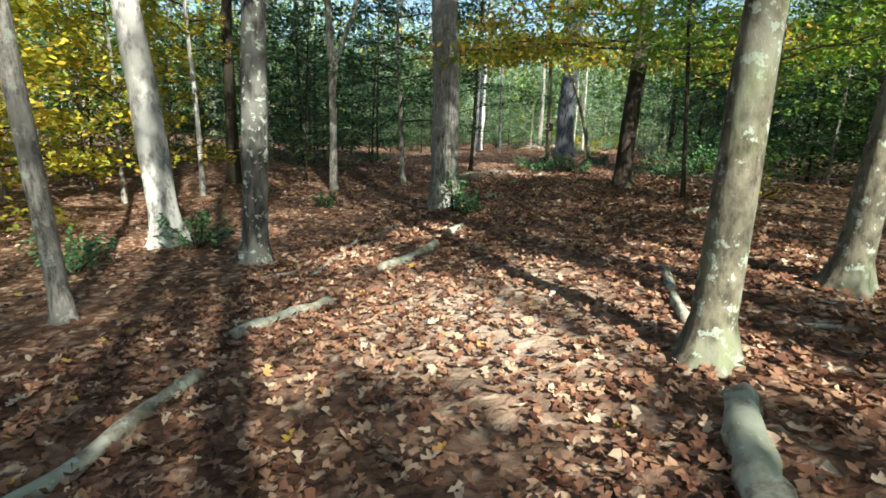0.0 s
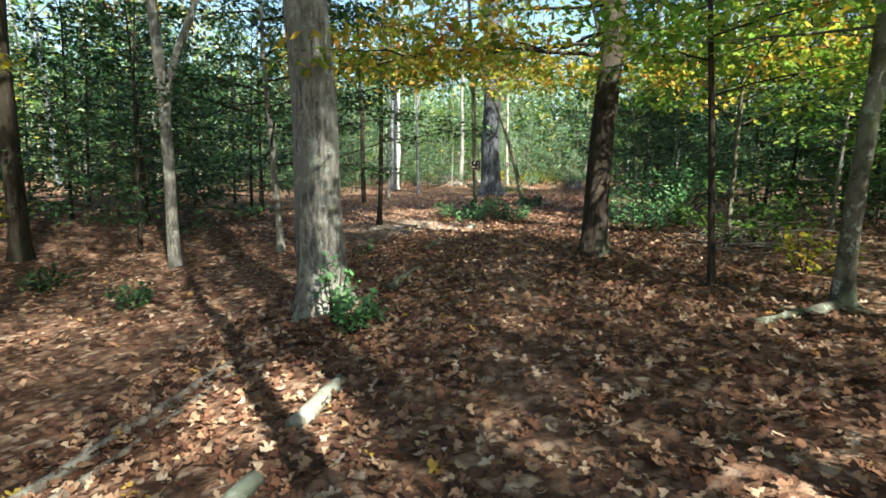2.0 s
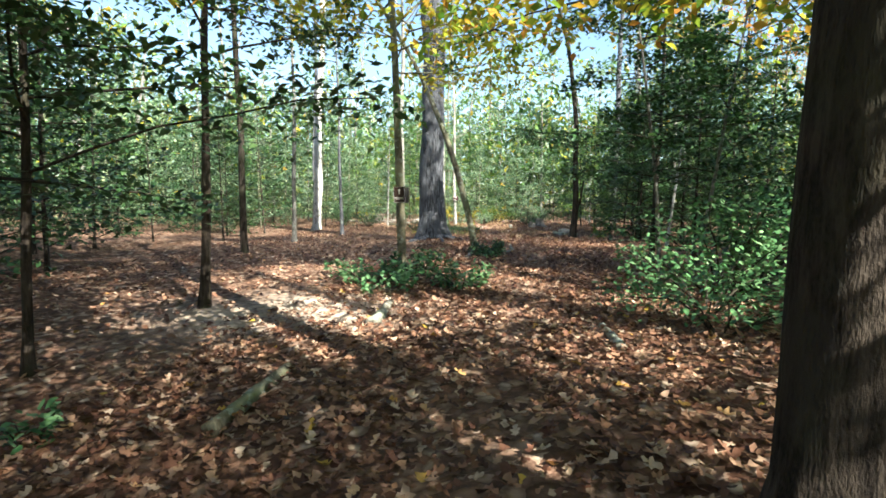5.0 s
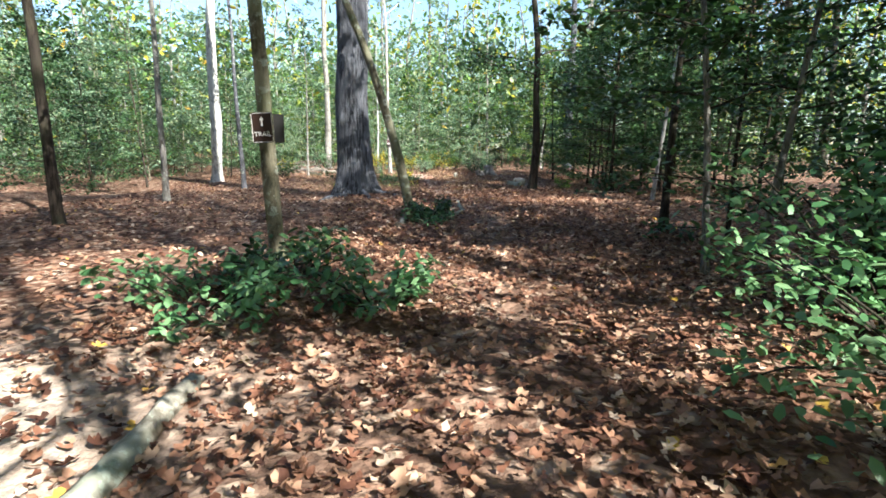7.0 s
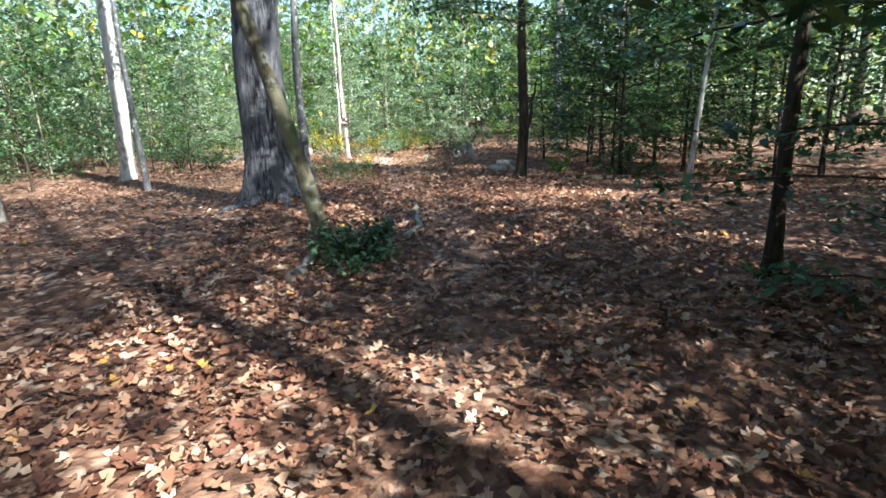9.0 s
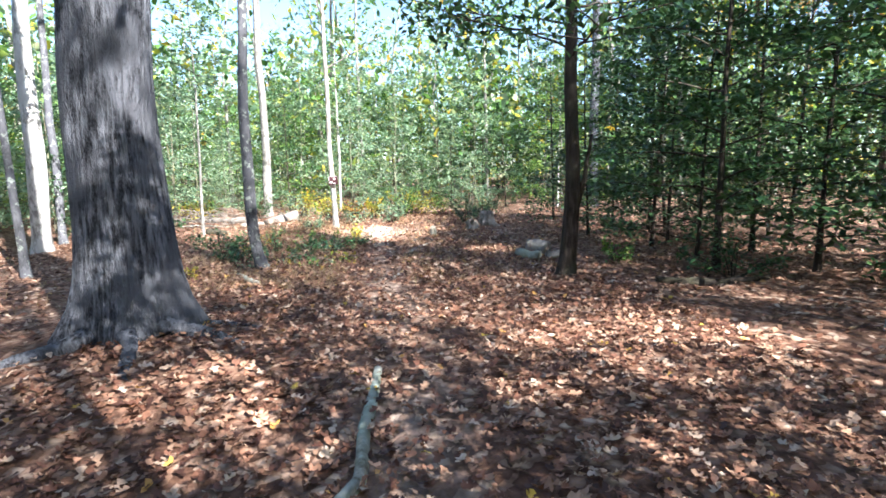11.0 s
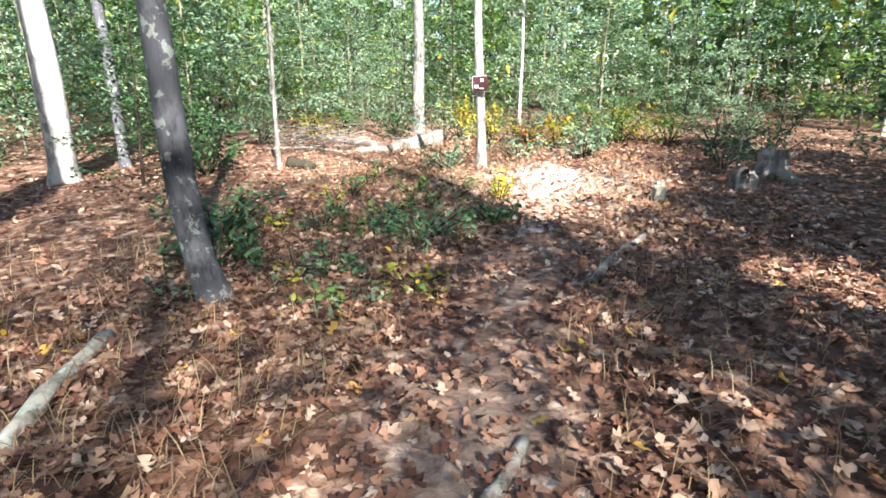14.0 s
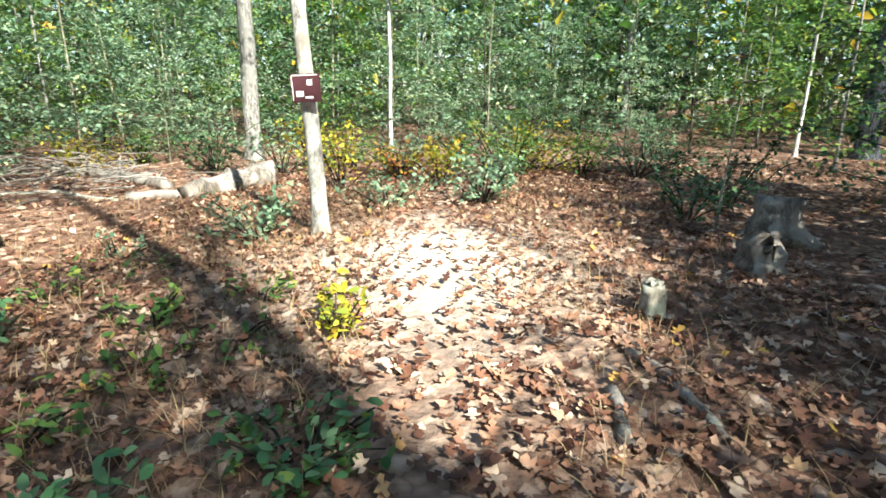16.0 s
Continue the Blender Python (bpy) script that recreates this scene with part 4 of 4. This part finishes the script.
shrub("shrub", 8.45, 33.6, 0.55, 0.35, 260, (0.05, 0.08), M_LIGHT, "small sunlit green shrub", 229, 9)
shrub("shrub", 10.1, 35.0, 1.0, 0.7, 560, (0.05, 0.09), M_GREEN, "green shrub at the wood's edge", 230, 12)
shrub("shrub", 12.2, 33.3, 0.9, 0.7, 520, (0.05, 0.08), M_HOLLY, "dark shrub behind a stump", 231, 12)
shrub("shrub", 11.3, 32.6, 0.6, 0.5, 300, (0.05, 0.08), M_HOLLY, "dark green shrub beside a stump", 232, 10)
shrub("shrub", 12.2, 24.6, 0.7, 0.6, 420, (0.05, 0.085), M_HOLLY, "dark shrub under hollies", 233, 10)
shrub("shrub", 11.6, 26.3, 0.45, 0.4, 260, (0.05, 0.085), M_GREEN, "yellow-green shrub in shade", 234, 9)
shrub("shrub", 5.6, 8.9, 0.5, 0.4, 240, (0.05, 0.09), M_YELLOW, "yellow-green shrub near a slender beech", 235, 8)
shrub("shrub", 6.3, 10.6, 0.7, 0.6, 420, (0.06, 0.10), M_GREEN, "green shrub beyond a dark oak", 236, 10)
shrub("shrub", 6.6, 12.6, 0.6, 0.5, 300, (0.06, 0.10), M_GREEN, "leafy shrub at the trail's edge", 237, 10)
shrub("shrub", 1.2, 12.3, 0.22, 0.2, 90, (0.05, 0.08), M_SHRUB, "small green plant in leaf litter", 238, 6)
shrub("shrub", 3.0, 33.2, 1.3, 0.8, 800, (0.06, 0.09), M_HOLLY, "dense dark bush at the clearing's edge", 239, 14)
shrub("shrub", 4.0, 31.8, 0.9, 0.7, 620, (0.06, 0.09), M_HOLLY, "dark green bush in sun and shade", 240, 13)


g = np.random.default_rng(67)
for k in range(16):
    x, y = 3.2 + 0.72 * k + g.uniform(-0.4, 0.4), g.uniform(35.4, 38.2)
    shrub(("shrub", "golden_shrub")[k % 2], x, y, g.uniform(0.6, 1.2), g.uniform(0.45, 0.8), 420, (0.05, 0.09), (M_LIGHT, M_YELLOW, M_GREEN, M_LIGHT, M_HOLLY)[k % 5],
          ("pale green shrub in the undergrowth", "yellow autumn shrub in the undergrowth", "green shrub in the undergrowth", "light green shrub in the undergrowth", "dark evergreen shrub in the undergrowth")[k % 5], 500 + k, 11, flat=0.1)
g = np.random.default_rng(66)
for k in range(22):
    y = g.uniform(26.8, 32.0)
    x = np.interp(y, TRAIL_Y, TRAIL_X) - g.uniform(0.6, 2.6)
    h = g.uniform(0.1, 0.3)
    shrub("low_plant", x, y, h, g.uniform(0.1, 0.26), int(30 + 160 * h), (0.035, 0.07), (M_GREEN, M_SHRUB, M_YELLOW, M_LIGHT)[k % 4],
          ("green seedling among dry leaves", "small dark green plant on the bank", "yellowing low plant on the bank", "pale green seedling on the bank")[k % 4], 260 + k, 6, category="plant", group="low plants")


# ---- dead wood ----
def log(name, pts, r0, r1, mat, label, seed, sides=12, knobs=0.22, stub=0, category="log", group="fallen wood", rest=0.55):
    """A fallen log or branch lying on the ground through the given places."""
    g = np.random.default_rng(seed)
    pts = np.array(pts, float)
    d = np.concatenate([[0], np.cumsum(np.hypot(*np.diff(pts, axis=0).T))])
    n = max(8, int(d[-1] / 0.09))
    s = np.linspace(0, d[-1], n)
    x, y = np.interp(s, d, pts[:, 0]), np.interp(s, d, pts[:, 1])
    r = np.linspace(r0, r1, n)
    wob = g.normal(0, 0.12, n) * r
    x, y = x + np.convolve(wob, np.ones(3) / 3, "same"), y + np.convolve(g.normal(0, 0.12, n) * r, np.ones(3) / 3, "same")
    z = ground_z(x, y) + rest * r
    z = np.convolve(np.pad(z, 2, mode="edge"), np.ones(5) / 5, "valid")
    root = base(name, float(pts[0, 0]), float(pts[0, 1]), label, category, group)
    line = np.stack([x, y, z], -1) - np.array(root.location)
    np_mesh("log_body", *tube(line, r, sides, 0, 0, knobs, seed), mat, root, rounded=True)
    if stub:
        heap = Heap()
        for k in range(stub):
            p = line[g.integers(1, n - 1)]
            branch(heap, p, g.uniform(0, 6.28), g.uniform(0.1, 0.9), g.uniform(2.0, 5.0) * r0, r0 * 0.3, g, 6, 4)
        tagged(np_mesh("twig_growth", *heap.arrays(), mat, root, rounded=True), kind="stuff")
    return root


log("fallen_log", [(-0.40, 2.0), (-0.2, 2.5), (-0.1, 3.4)], 0.042, 0.04, M_DEAD, "grey-green fallen log on brown leaves", 301)
log("fallen_log", [(-0.15, 3.95), (0.05, 4.35), (0.27, 4.8)], 0.046, 0.042, M_DEAD, "short lichened log half sunk in leaves", 302)
log("fallen_log", [(0.55, 5.5), (0.8, 5.95), (1.02, 6.45)], 0.055, 0.048, M_DEAD, "pale mossy log beside the trail", 303)
log("fallen_log", [(1.12, 6.82), (1.3, 7.45)], 0.05, 0.04, M_DEAD, "short piece of pale rotten log", 304)
log("fallen_branch", [(-0.1, 5.5), (0.02, 6.3), (0.28, 7.2), (0.52, 7.95)], 0.028, 0.02, M_ROT, "dark crooked branch on the leaves", 305, 8, stub=2)
log("fallen_branch", [(-0.75, 5.3), (-0.3, 5.7), (0.0, 5.75)], 0.02, 0.012, M_ROT, "thin brown branch in the litter", 306, 8)
log("mossy_log", [(2.26, 2.15), (2.36, 2.5), (2.5, 2.86)], 0.075, 0.065, M_DEAD, "stout mossy log at a beech's foot", 307, 16)
log("fallen_branch", [(2.64, 3.78), (2.74, 4.3), (2.89, 4.9)], 0.036, 0.03, M_DEAD, "grey branch leaning by a beech", 308, 10)
log("bare_branch", [(3.1, 3.72), (3.4, 3.66), (3.7, 3.72), (4.1, 3.95)], 0.014, 0.008, M_PALE, "bleached bare branch on leaves", 309, 8, stub=4)
log("bare_branch", [(3.55, 4.15), (3.75, 4.05), (3.95, 4.2)], 0.01, 0.006, M_PALE, "thin bleached twig by a root", 310, 6, stub=3)
log("fallen_branch", [(4.05, 7.55), (4.4, 7.6), (4.9, 7.75)], 0.03, 0.05, M_BEECH, "crooked grey root across the leaves", 311, 10)
log("fallen_log", [(2.15, 12.0), (2.3, 12.4), (2.45, 12.9)], 0.045, 0.035, M_MOSSY, "mossy green log sunk in leaves", 312)
log("fallen_log", [(4.7, 12.6), (4.85, 13.0), (5.02, 13.5)], 0.035, 0.03, M_DEAD, "sunlit pale log at the trail's edge", 313)
log("fallen_branch", [(6.54, 20.85), (6.86, 21.35), (6.98, 21.9), (7.17, 22.6)], 0.04, 0.03, M_DEAD, "grey crooked branch lying on the trail", 314, 12)
log("fallen_log", [(6.27, 26.0), (6.1, 26.5), (5.98, 27.0)], 0.04, 0.034, M_DEAD, "grey log near a bowed trunk", 315)
log("fallen_branch", [(6.75, 25.1), (6.66, 25.3), (6.58, 25.55)], 0.014, 0.01, M_DEAD, "short grey stick in leaves", 316, 8)
log("fallen_branch", [(8.6, 27.9), (8.85, 28.4), (9.28, 29.1)], 0.03, 0.034, M_ROT, "rotten grey log beside the trail", 317, 10)
log("fallen_branch", [(9.1, 29.4), (9.2, 29.75)], 0.03, 0.026, M_ROT, "weathered root piece in leaves", 318, 10)
log("fallen_branch", [(9.46, 29.4), (9.5, 29.8), (9.45, 30.1)], 0.026, 0.022, M_ROT, "weathered thin root in leaves", 319, 10)
log("cut_log", [(10.75, 27.7), (10.95, 27.35)], 0.125, 0.12, M_ROT, "sawn pale log section in the litter", 320, 16, 0.12, rest=0.75)
log("cut_log", [(10.25, 27.05), (10.5, 26.75)], 0.085, 0.08, M_DEAD, "small grey cut log beside another", 321, 14, 0.15, rest=0.75)
log("cut_log", [(10.75, 27.0), (11.1, 26.95)], 0.075, 0.075, M_ROT, "pale split log on dead leaves", 322, 14, 0.2, rest=0.6)
log("fallen_log", [(3.3, 37.2), (4.4, 36.3), (5.75, 35.0)], 0.085, 0.07, M_ROT, "long fallen log in the sun", 323, stub=4)
log("fallen_log", [(5.5, 34.4), (6.3, 34.3)], 0.06, 0.055, M_ROT, "short sunlit log with sawn end", 324)
log("fallen_log", [(6.2, 34.2), (6.6, 34.8), (6.95, 35.3)], 0.10, 0.2, M_ROT, "fallen trunk rising to its roots", 325, 14, 0.3)
log("fallen_branch", [(3.7, 34.6), (4.5, 34.9), (5.4, 34.4)], 0.03, 0.02, M_DEAD, "bare fallen branch in a clearing", 326, 8, stub=6)
log("fallen_log", [(4.9, 32.6), (5.3, 32.4)], 0.09, 0.08, M_DARK, "dark log end on the bank", 327)
log("fallen_log", [(11.0, 24.6), (11.7, 24.3), (12.6, 24.4)], 0.05, 0.04, M_DARK, "dark log under the hollies", 328)


log("fallen_branch", [(-0.1, 6.55), (0.14, 7.31), (0.43, 8.13)], 0.032, 0.026, M_ROT, "dark branch lying in dappled shade", 329, 10, stub=2)
log("fallen_log", [(1.6, 9.75), (1.75, 10.2), (1.97, 10.84)], 0.05, 0.04, M_MOSSY, "mossy green log half buried in leaves", 330, 12, stub=2)
log("fallen_log", [(3.07, 14.05), (3.2, 14.5), (3.34, 15.1)], 0.06, 0.04, M_DEAD, "bleached log in full sun", 331, 12)
log("fallen_branch", [(5.3, 19.7), (5.45, 20.0), (5.56, 20.45)], 0.05, 0.045, M_ROT, "dark root at a leaning tree's foot", 332, 10)
log("fallen_branch", [(7.95, 25.95), (8.02, 26.1), (8.1, 26.32)], 0.03, 0.024, M_ROT, "short grey stick on the trail", 333, 10)


def stump(name, x, y, r, h, label, seed, mat=M_ROT):
    """A cut stump with root feet, a rough rim and a sawn top."""
    g = np.random.default_rng(seed)
    root = base(name, x, y, label, "stump", "stumps")
    z = np.array([-0.12, 0.0, 0.05, 0.12, 0.2, h * 0.8, h])
    line = np.stack([g.normal(0, 0.006, 7), g.normal(0, 0.006, 7), z], -1)
    v, f = tube(line, r * (1 + 0.25 * np.exp(-np.maximum(z, 0) / 0.08)), 22, 0.5, 1.0, 0.16, seed, foot=0.12)
    v[6 * 22:7 * 22, 2] += g.uniform(-0.035, 0.03, 22)
    np_mesh("bark", v, f, mat, root, rounded=False)
    top = np.stack([np.zeros(2), np.zeros(2), np.array([h - 0.03, h - 0.006])], -1)
    np_mesh("sawn_top", *tube(top, (r * 0.88, r * 0.84), 20, 0, 0, 0.1, seed), M_DEAD, root, "grey weathered sawn wood")
    BARE.append((x, y, r))
    return root


stump("tree_stump", 11.6, 31.85, 0.17, 0.36, "grey rotten tree stump in leaf litter", 341)
stump("tree_stump", 10.95, 31.2, 0.11, 0.2, "low broken stump with bare roots", 342)
stump("tree_stump", 9.8, 30.55, 0.05, 0.2, "small mossy stump beside the trail", 343, M_DEAD)
log("fallen_branch", [(10.5, 30.95), (10.8, 31.15), (11.2, 31.3)], 0.02, 0.014, M_ROT, "bare root beside a stump", 344, 8, stub=3)


def flat_stone(x, y, w, d, h, label, seed):
    """A pale patch of trail soil, shaped as a low slab half sunk in the trail."""
    g = np.random.default_rng(seed)
    a = np.linspace(0, 2 * np.pi, 14, endpoint=False)
    r = 1 + g.normal(0, 0.09, 14)
    rings = [np.stack([w * k * r * np.cos(a), d * k * r * np.sin(a), z + g.normal(0, 0.003, 14)], -1) for k, z in ((1.0, -0.06), (1.02, h * 0.5), (0.93, h), (0.5, h * 1.1))]
    bm = bmesh.new()
    vs = [[bm.verts.new(p) for p in ring] for ring in rings]
    for lo, up in zip(vs, vs[1:]):
        for k in range(14):
            bm.faces.new((lo[k], lo[(k + 1) % 14], up[(k + 1) % 14], up[k]))
    bm.faces.new(vs[-1])
    me = bpy.data.meshes.new("flat_stone")
    bm.to_mesh(me)
    bm.free()
    me.materials.append(M_SOIL)
    ob = new("flat_stone", me)
    ob.location = (x, y, float(ground_z(x, y)))
    return tagged(ob, label, "stone", "stones")


flat_stone(8.36, 29.1, 0.15, 0.10, 0.012, "pale flat patch of soil on the trail", 371)


# a heap of dead twigs by the leaning tree, and another by the clearing
def twig_heap(name, x, y, h, spread, count, label, seed):
    g = np.random.default_rng(seed)
    root = base(name, x, y, label, "brushwood", "brushwood")
    heap = Heap()
    for _ in range(count):
        p = np.array((*g.normal(0, spread * 0.45, 2), 0.0))
        p[2] = g.uniform(0.0, h) * math.exp(-(p[0] ** 2 + p[1] ** 2) / spread ** 2)
        branch(heap, p, g.uniform(0, 6.28), g.uniform(-0.15, 0.45), g.uniform(0.3, 0.9), g.uniform(0.004, 0.012), g, 4, 5, 0.3)
    tagged(np_mesh("brushwood", *heap.arrays(), M_ROT, root), kind="stuff")
    return root


twig_heap("brush_pile", 5.0, 35.2, 0.5, 1.1, 60, "grey heap of fallen branches", 352)
twig_heap("brush_pile", 3.9, 35.9, 0.5, 1.0, 50, "tangle of dead branches", 353)
twig_heap("brush_pile", 8.2, 15.6, 0.25, 0.6, 60, "bare twigs under a bush", 354)
twig_heap("brush_pile", 5.9, 10.3, 0.5, 0.7, 60, "tangle of bare grey twigs", 355)
young_tree("dry_sapling", 11.3, 32.2, 1.6, 0.012, M_DEAD, M_ORANGE, "bare thin sapling with few dry leaves", 361, 7, 0.5, 40, (0.04, 0.06), (0.06, 0), 0.35, group="saplings")


# ---- signs ----
def plain(name, colour, rough=0.5):
    n = Nodes(name)
    wear = n.noise(n.coords(), 40.0, 4, 0.7)
    col = n.mix(n.ramp(wear, [(0.35, (0, 0, 0)), (0.8, (0.5, 0.5, 0.5))]), colour, tuple(0.55 * v for v in colour))
    return n.finish(col, rough, n.bump(wear, 0.2, 0.001), 0.4)


M_BROWN = plain("brown_sign_paint", (0.03, 0.014, 0.010))
M_WHITE = plain("white_sign_paint", (0.80, 0.79, 0.75))
M_BACK = plain("dull_sign_back", (0.022, 0.021, 0.02))
M_MAROON = plain("maroon_sign_paint", (0.055, 0.014, 0.018))


def board(w, h, t, corner):
    """A board with rounded corners, in the xz plane, its face towards -y."""
    bm = bmesh.new()
    ring = []
    for cx, cz, a0 in ((w / 2 - corner, h / 2 - corner, 0), (-w / 2 + corner, h / 2 - corner, 90), (-w / 2 + corner, -h / 2 + corner, 180), (w / 2 - corner, -h / 2 + corner, 270)):
        for k in range(5):
            a = radians(a0 + 22.5 * k)
            ring.append((cx + corner * math.cos(a), cz + corner * math.sin(a)))
    front = [bm.verts.new((x, -t / 2, z)) for x, z in ring]
    back = [bm.verts.new((x, t / 2, z)) for x, z in ring]
    bm.faces.new(front)
    bm.faces.new(list(reversed(back)))
    for k in range(len(ring)):
        bm.faces.new((front[k], back[k], back[(k + 1) % len(ring)], front[(k + 1) % len(ring)]))
    bmesh.ops.recalc_face_normals(bm, faces=bm.faces)
    return bm


def slab(x0, x1, z0, z1, y0, y1):
    bm = bmesh.new()
    bmesh.ops.create_cube(bm, size=1)
    for v in bm.verts:
        v.co = ((x0 + x1) / 2 + v.co.x * (x1 - x0), (y0 + y1) / 2 + v.co.y * (y1 - y0), (z0 + z1) / 2 + v.co.z * (z1 - z0))
    return bm


def words(text, size, x, z, y, parent, label):
    cu = bpy.data.curves.new("letters", "FONT")
    cu.body, cu.size, cu.align_x, cu.align_y, cu.extrude = text, size, "CENTER", "CENTER", 0.0006
    tmp = bpy.data.objects.new("letters", cu)
    scene.collection.objects.link(tmp)
    me = bpy.data.meshes.new_from_object(tmp.evaluated_get(bpy.context.evaluated_depsgraph_get()))
    bpy.data.objects.remove(tmp)
    me.materials.clear()
    me.materials.append(M_WHITE)
    ob = new("letters", me)
    ob.parent = parent
    ob.matrix_local = pose(x, y, z, 90, 0, 0)
    ob["label"] = label
    return ob


trail_sign = tagged(new("trail_sign"), "brown trail sign with white arrow and letters", "sign", "trail signs")
trail_sign.matrix_world = pose(3.655, 17.12, 1.25, 0, -3, -18)
trail_sign.scale = (0.85, 1, 0.84)
part("board", board(0.2, 0.28, 0.006, 0.016), M_BROWN, trail_sign)
rim = new("border", bpy.data.meshes.new("border"))
bm = bmesh.new()
bm.from_mesh(rim.data)
for x0, x1, z0, z1 in ((-0.088, 0.088, 0.131, 0.135), (-0.088, 0.088, -0.135, -0.131), (-0.096, -0.092, -0.126, 0.126), (0.092, 0.096, -0.126, 0.126)):
    b2 = slab(x0, x1, z0, z1, -0.0055, -0.003)
    tmp = bpy.data.meshes.new("strip")
    b2.to_mesh(tmp)
    b2.free()
    bm.from_mesh(tmp)
bm.to_mesh(rim.data)
bm.free()
rim.data.materials.append(M_WHITE)
rim.parent = trail_sign
words("TRAIL", 0.062, 0, -0.062, -0.0045, trail_sign, "white letters")
bm = bmesh.new()
arrow = [(-0.008, 0.015), (0.008, 0.015), (0.008, 0.066), (0.022, 0.066), (0, 0.102), (-0.022, 0.066), (-0.008, 0.066)]
bm.faces.new([bm.verts.new((x, -0.0052, z)) for x, z in arrow])
ext = bmesh.ops.extrude_face_region(bm, geom=bm.faces[:])
for v in ext["geom"]:
    if isinstance(v, bmesh.types.BMVert):
        v.co.y += 0.002
bmesh.ops.recalc_face_normals(bm, faces=bm.faces)
part("arrow", bm, M_WHITE, trail_sign, "white upward arrow")
back_sign = tagged(new("trail_sign"), "dark back of a second trail sign", "sign", "trail signs")
back_sign.matrix_world = pose(3.745, 17.36, 1.25, 0, 0, 158)
part("board", board(0.17, 0.235, 0.006, 0.016), M_BACK, back_sign)
small_sign = tagged(new("small_sign"), "small maroon and white sign on a pale trunk", "sign", "trail signs")
small_sign.matrix_world = pose(7.80, 32.215, 1.27, 0, -3, -5)
part("board", board(0.22, 0.205, 0.006, 0.012), M_MAROON, small_sign)
for k, (x0, x1, z0, z1) in enumerate(((0.01, 0.05, 0.02, 0.06), (-0.075, -0.02, -0.06, -0.02), (-0.01, 0.05, -0.075, -0.06), (-0.095, 0.095, 0.09, 0.096), (-0.103, -0.097, -0.09, 0.09))):
    part("mark", slab(x0, x1, z0, z1, -0.0055, -0.003), M_WHITE, small_sign, "faded white mark")


# ---- dry grass on the bank and round the clearing ----
g = np.random.default_rng(91)
n = 15000
y = g.uniform(25.5, 35, n)
x = np.interp(y, TRAIL_Y, TRAIL_X) + g.normal(0, 1, n) * 1.7 - 0.9
ok = trail_gap(x, y) > 0.35 + 0.2 * g.uniform(0, 1, n)
x, y = x[ok], y[ok]
z = ground_z(x, y)
a, lean, h = g.uniform(0, 6.28, len(x)), g.uniform(0.03, 0.14, len(x)), g.uniform(0.04, 0.16, len(x))
foot = np.stack([x, y, z], -1)
dx = np.stack([np.cos(a), np.sin(a), 0 * a], -1)
dy = np.stack([-np.sin(a), np.cos(a), 0 * a], -1)
w = 0.0025
tip = foot + dx * (lean * 1.6)[:, None] + np.stack([0 * h, 0 * h, h], -1)
mid = foot + dx * (lean * 0.5)[:, None] + np.stack([0 * h, 0 * h, h * 0.55], -1)
v = np.stack([foot - dy * w, foot + dy * w, mid + dy * w * 0.8, mid - dy * w * 0.8, tip], 1).reshape(-1, 3)
k = (np.arange(len(x)) * 5)[:, None]
f = np.concatenate([k + np.array([[0, 1, 2]]), k + np.array([[0, 2, 3]]), k + np.array([[3, 2, 4]])])
tagged(np_mesh("dry_grass", v, f, M_GRASS), "thin dry grass on the bank", "grass", kind="stuff")


# ---- fallen leaves ----
def litter(name, count, reach, size, shapes, seed, label, lift=0.012, inner=0.0):
    g = np.random.default_rng(seed)
    y = g.uniform(0.2, 37, count)
    x = np.interp(y, PATHY, PATHX) + g.uniform(-1, 1, count) * reach
    keep = g.uniform(0, 1, count) < 0.86 + 0.14 * smooth(0.1, 0.45, trail_gap(x, y) + g.normal(0, 0.06, count))
    keep |= (y < 20) & (g.uniform(0, 1, count) < 0.6)
    keep &= np.abs(x - np.interp(y, PATHY, PATHX)) > inner + g.uniform(-0.4, 0.4, count)
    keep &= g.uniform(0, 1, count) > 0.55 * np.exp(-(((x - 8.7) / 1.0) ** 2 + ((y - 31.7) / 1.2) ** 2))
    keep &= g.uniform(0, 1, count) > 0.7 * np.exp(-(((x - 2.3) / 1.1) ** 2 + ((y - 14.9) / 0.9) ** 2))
    for a, b, r in BARE:
        keep &= (x - a) ** 2 + (y - b) ** 2 > (r * 0.75) ** 2
    x, y = x[keep], y[keep]
    p = np.stack([x, y, ground_z(x, y) + lift + g.uniform(0, 0.022, len(x))], -1)
    part_of = g.integers(0, len(shapes), len(p))
    vs, fs, n = [], [], 0
    for k, shape in enumerate(shapes):
        v, f = leaves(p[part_of == k], size, 0.55, shape, g)
        vs.append(v)
        fs.append(f + n)
        n += len(v)
    return tagged(np_mesh(name, np.concatenate(vs), np.concatenate(fs), M_LITTER), label, "leaves", kind="stuff")


litter("fallen_oak_leaves", 32000, 2.7, (0.055, 0.095), [lobed(k) for k in range(7)], 5, "brown curled oak leaves covering the floor", 0.018)
litter("fallen_small_leaves", 48000, 2.7, (0.04, 0.078), [lobed(20 + k, 2) for k in range(6)], 8, "small brown leaf pieces covering the floor", 0.014)
litter("fallen_leaves", 60000, 8.0, (0.05, 0.09), [OVAL, DIAMOND], 6, "brown and tan fallen leaves on the floor", inner=2.2)
